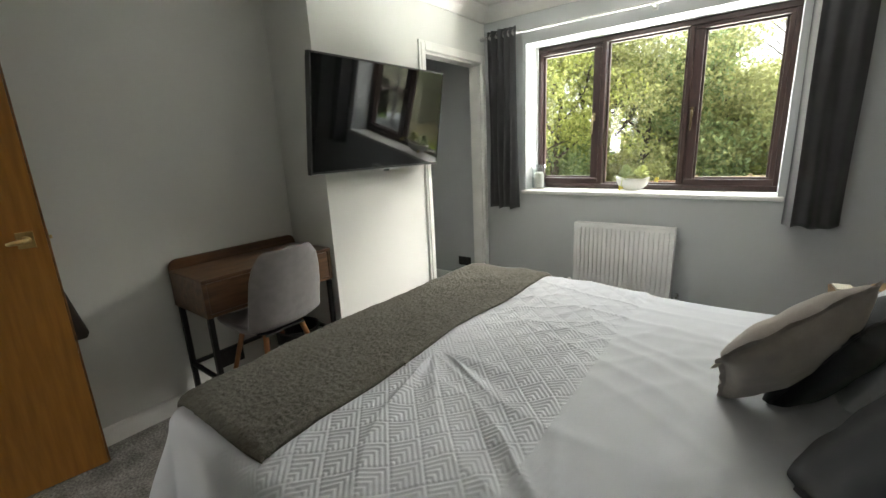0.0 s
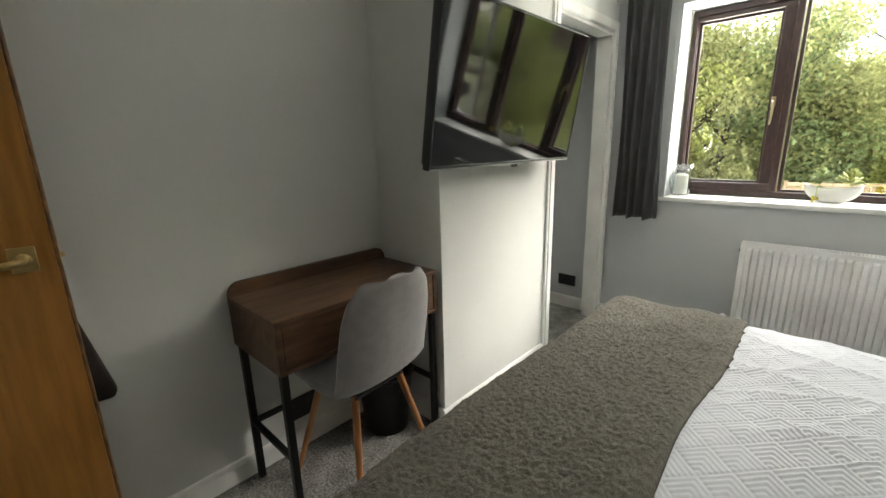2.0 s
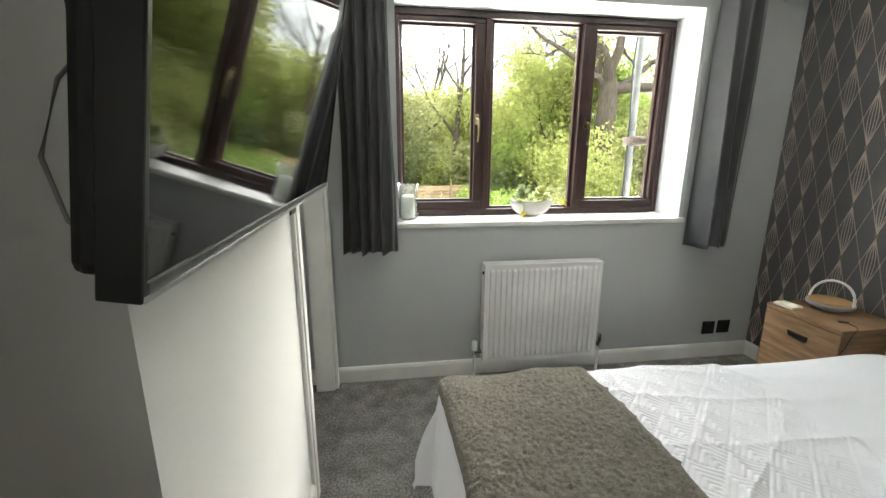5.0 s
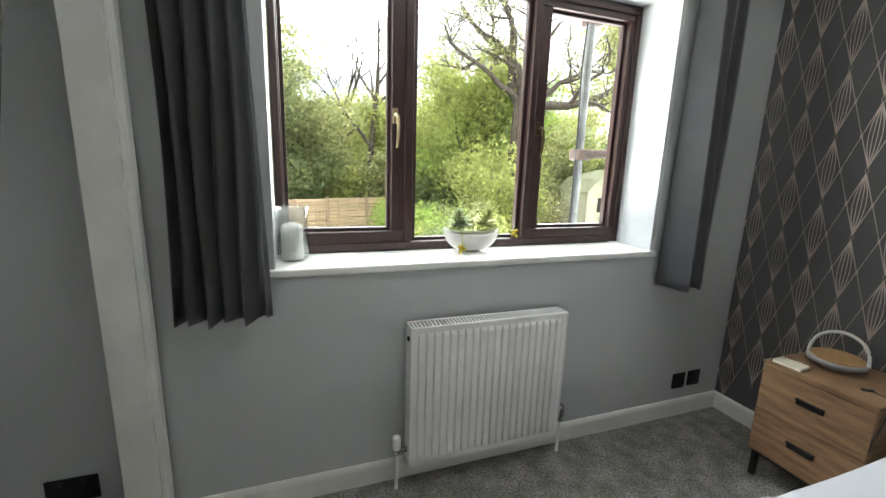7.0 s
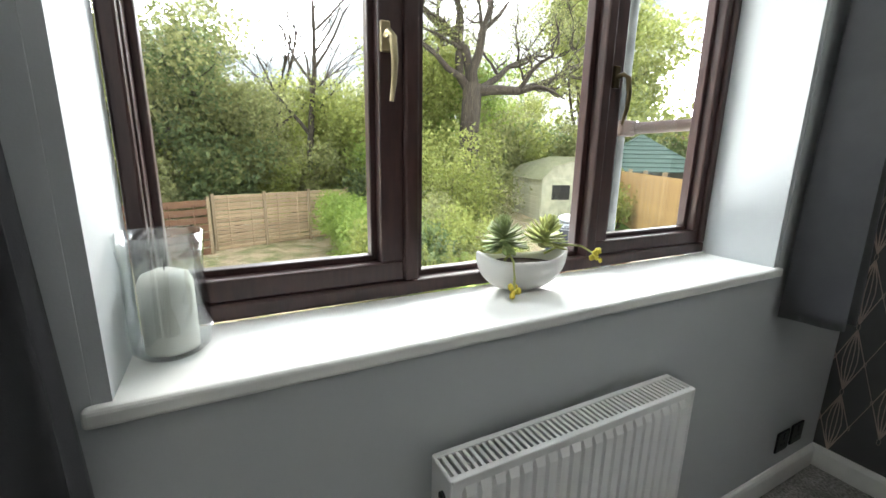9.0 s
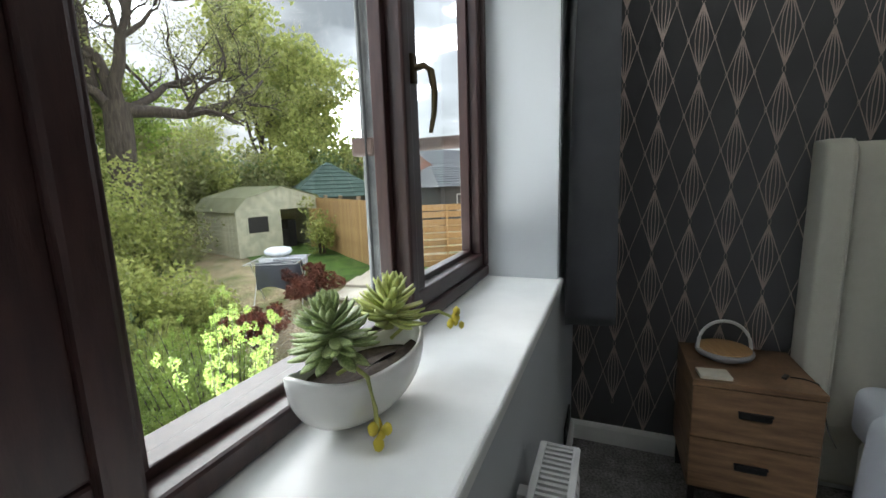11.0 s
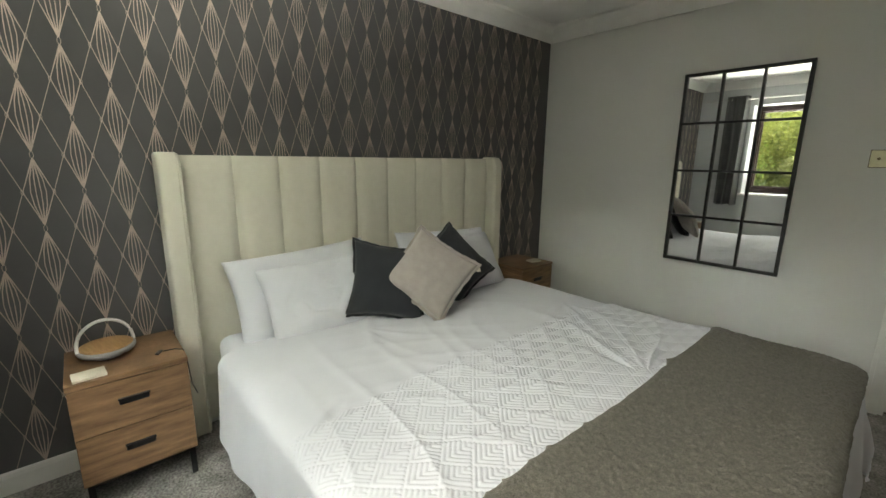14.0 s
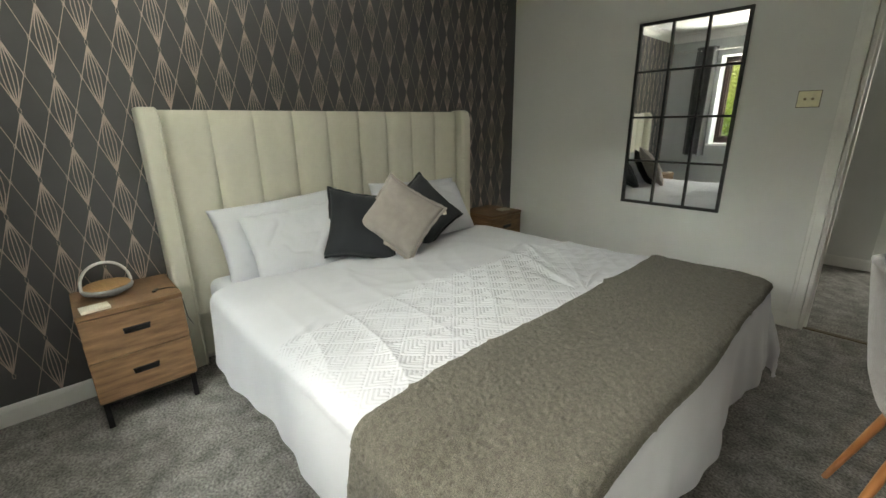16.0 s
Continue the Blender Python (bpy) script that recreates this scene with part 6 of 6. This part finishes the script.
# scaffold pole outside the window, with putlogs into the wall
sc = thing("scaffold_pole", "galvanised scaffold pole with brown putlogs outside the window", "scaffold")
part("standard", tube([(0.14, 4.13, GL - 0.3), (0.14, 4.13, 4.5)], 0.0245, 14), M_SCAFF, sc, smooth=True)
for z in (1.41, 2.20):
    pl = part("putlog", tube([(0.185, 4.16, z), (0.36, 3.66, z + 0.02)], 0.026, 12), M_RUST, sc, smooth=True)
    part("coupler", boxes((0.105, 4.09, z - 0.035, 0.205, 4.19, z + 0.035), bevel=0.012), M_RUST, pl)
part("cable", tube([(0.112, 4.12, 3.2), (0.10, 4.10, 2.4), (0.085, 4.11, 1.9), (0.108, 4.12, 1.55), (0.112, 4.125, 0.2)], 0.006, 6), M_SEAL, sc, smooth=True)


# ---- clothes airer ----
def airer():
    a = thing("clothes_airer", "folding clothes airer hung with grey and pale laundry", "clothes airer")
    b = polar(46.3, 9.5, 0)
    a.matrix_basis = pose(b.x, b.y, ground_z(b.x, b.y), 0, 0, 25)
    for y in (-0.5, 0.5):
        for s in (-1, 1):
            part("leg", tube([(s * 0.3, y, 0), (-s * 0.25, y, 0.92)], 0.011, 8), M_STEEL, a)
    for k in range(7):
        x = -0.55 + k * 1.1 / 6
        part("rail", tube([(x, -0.52, 0.93), (x, 0.52, 0.93)], 0.006, 6), M_STEEL, a)
    part("edge_rail", boxes((-0.56, -0.53, 0.925, 0.56, -0.515, 0.94), (-0.56, 0.515, 0.925, 0.56, 0.53, 0.94)), M_STEEL, a)

    def cloth(name, x, y0, y1, drop, material, seed):
        rnd = random.Random(seed)
        p = rnd.uniform(0, 6)

        def f(u, v):
            y = y0 + (y1 - y0) * u
            s = 2 * v - 1
            return (x + 0.03 * s + 0.02 * math.sin(7 * u + p) * abs(s), y + 0.02 * math.sin(5 * v + p), 0.945 - drop * abs(s) ** 1.3 * (1 + 0.1 * math.sin(6 * u + p)))
        part(name, grid(16, 15, f), material, a, smooth=True)
    cloth("towel", -0.37, -0.45, 0.35, 0.55, M_DARKCLOTH, 1)
    cloth("towel", 0.0, -0.5, 0.1, 0.62, M_DARKCLOTH, 2)
    cloth("sheet", 0.18, -0.35, 0.48, 0.25, M_CLOTH, 3)
    cloth("sheet", 0.48, -0.45, 0.3, 0.2, M_CLOTH, 4)
    part("bundle", grid(20, 14, lambda u, v: (0.45 + 0.28 * math.cos(u * math.tau) * math.sin(v * math.pi), 0.15 + 0.3 * math.sin(u * math.tau) * math.sin(v * math.pi),
                                              1.03 + 0.11 * math.cos(v * math.pi) + 0.03 * math.sin(9 * u) * math.sin(v * math.pi))), M_CLOTH, a, "white bundled bedding", True)


airer()

# ---- planting ----
for k, (az, d, c) in enumerate([(14.6, 14.2, L_YELLOW), (15.8, 12.6, L_YELLOW), (17.2, 11.2, L_YELLOW), (18.8, 10.0, L_YELLOW), (20.6, 9.0, L_YELLOW), (22.8, 8.2, L_SPRING), (25.2, 7.6, L_DARK)]):
    shrub(az, d, GL, 1.7, 1.85, "clipped yellow green hedge" if c is L_YELLOW else "dense dark green clipped hedge", c, 200 + k, 0.045, 260, 20)
shrub(27, 9.2, GL, 2.4, 2.1, "tangled olive garden shrub", L_OLIVE, 5, 0.045, 260, 20)
shrub(31, 8.6, GL, 2.0, 2.0, "loose spring green shrub", L_SPRING, 6, 0.045, 240, 18)
shrub(35, 8.8, GL, 1.9, 1.4, "loose spring green shrub", L_SPRING, 16, 0.045, 220, 18)
spray_shrub(38.5, 5.2, GL, 1.45, 2.3, "bright yellow green feathery shrub", L_YELLOW, 7)
spray_shrub(33.5, 6.0, GL, 1.5, 1.7, "bright yellow green feathery shrub", L_YELLOW, 17)
spray_shrub(29.5, 6.6, GL, 1.4, 1.9, "tangled spring green feathery shrub", L_SPRING, 27)
shrub(43.5, 7.6, GL + 0.5, 1.4, 0.75, "low red brown shrub before the airer", L_RED, 8, 0.035, 150, 14)
shrub(50, 8.8, GR - 0.1, 1.2, 0.65, "low red brown shrub before the airer", L_RED, 9, 0.035, 130, 12)
shrub(51.5, 13.6, GR, 0.9, 1.7, "young green sapling by the fence", L_SPRING, 10, 0.045, 90, 9)
for k, (az, d) in enumerate([(34, 19), (38, 20), (42, 21), (46, 21.5), (50, 22), (53.5, 23)]):
    shrub(az, d, GR, 3.6, 3.7, "tall clipped mixed garden hedge", (L_OLIVE, L_SPRING, L_DARK)[k % 3], 30 + k, 0.10, 190, 18)

old_oak()
shrub(29.5, 13.6, GL, 2.8, 3.9, "tall loose spring green shrub before the oak", L_SPRING, 41, 0.06, 230, 20)
shrub(33, 14.4, GL, 2.4, 3.2, "tall loose olive shrub before the oak", L_OLIVE, 42, 0.06, 230, 20)
tree(46, 25, GR, 7.2, 0.2, "leafy yellow green spring tree", L_SPRING, 0.12, 12, 3, 1.15, 60, 0.22, 1.0, 0.2, 0.16, 7)
tree(49, 27, GR, 6.0, 0.2, "leafy bright green spring tree", L_SPRING, 0.12, 13, 3, 1.0, 60, 0.2, 1.0, 0.2, 0.16, 6)
tree(10.5, 20, GL, 10.0, 0.2, "tall bare grey-brown tree", None, 0.1, 14, 3, 0.8, 30, 0.2, 0.8, 0.3, 0.14, 8)
tree(5.0, 22, GL, 9.0, 0.2, "tall bare grey-brown tree", None, 0.1, 15, 3, 0.8, 30, 0.17, 0.8, 0.3, 0.14, 8)
for k, (az, d, h, c, th) in enumerate([(-36, 15, 7.5, L_SPRING, 1), (-29, 17, 8.5, L_SPRING, 0.9), (-22, 15.5, 7.5, L_SPRING, 0.9), (-16, 17.5, 8.5, L_OLIVE, 1), (-10, 17, 8.6, L_OLIVE, 0.85),
                                       (-4, 18.5, 6.0, L_DARK, 1), (1, 17.8, 4.8, L_OLIVE, 1), (8, 24, 4.3, L_SPRING, 1), (14, 21, 4.3, L_SPRING, 1), (19, 24, 4.6, L_OLIVE, 1),
                                       (23.5, 18, 5.0, L_SPRING, 1), (27, 20, 4.8, L_YELLOW, 0.8), (37.5, 30, 4.6, L_SPRING, 1), (-44, 18, 8.0, L_DARK, 1)]):
    tree(az, d, GL, h * (0.8 if az < 6 else 1), 0.2, ("dark dense evergreen tree behind the fence" if c is L_DARK else "leafy spring green tree behind the fence"), c, 0.075, 60 + k, 3, 1.05, 84, 0.17, 0.95, 0.12, 0.16, 8, th * (0.78 if az < 6 else 1))

# undergrowth behind the fence
for k, (az, d) in enumerate([(-42, 15), (-36, 17), (-31, 15.5), (-26, 17), (-21, 16), (-16, 18), (-11, 16.5), (-6, 18.5), (-1, 17.5), (4, 19), (9, 19.5), (14, 20), (19, 19), (24, 21), (28, 19)]):
    shrub(az, d, GL, 3.4, 3.0 + 0.5 * (k % 3), "dense woodland undergrowth shrub behind the fence", (L_DARK, L_SPRING, L_OLIVE, L_SPRING)[k % 4], 130 + k, 0.085, 170, 18)

# far woods along the skyline
rw = random.Random(77)
cl = []
for k in range(420):
    az = rw.uniform(-65, 62)
    d = rw.uniform(33, 55)
    p = polar(az, d, GL)
    cl.append(((p.x, p.y, GL + rw.uniform(0.3, 4.6)), rw.uniform(1.2, 2.2)))
tagged(leaves("far_woods", cl, 0.22, L_SPRING, 9, 90), "far belt of spring green woodland", "woods", "", "stuff")
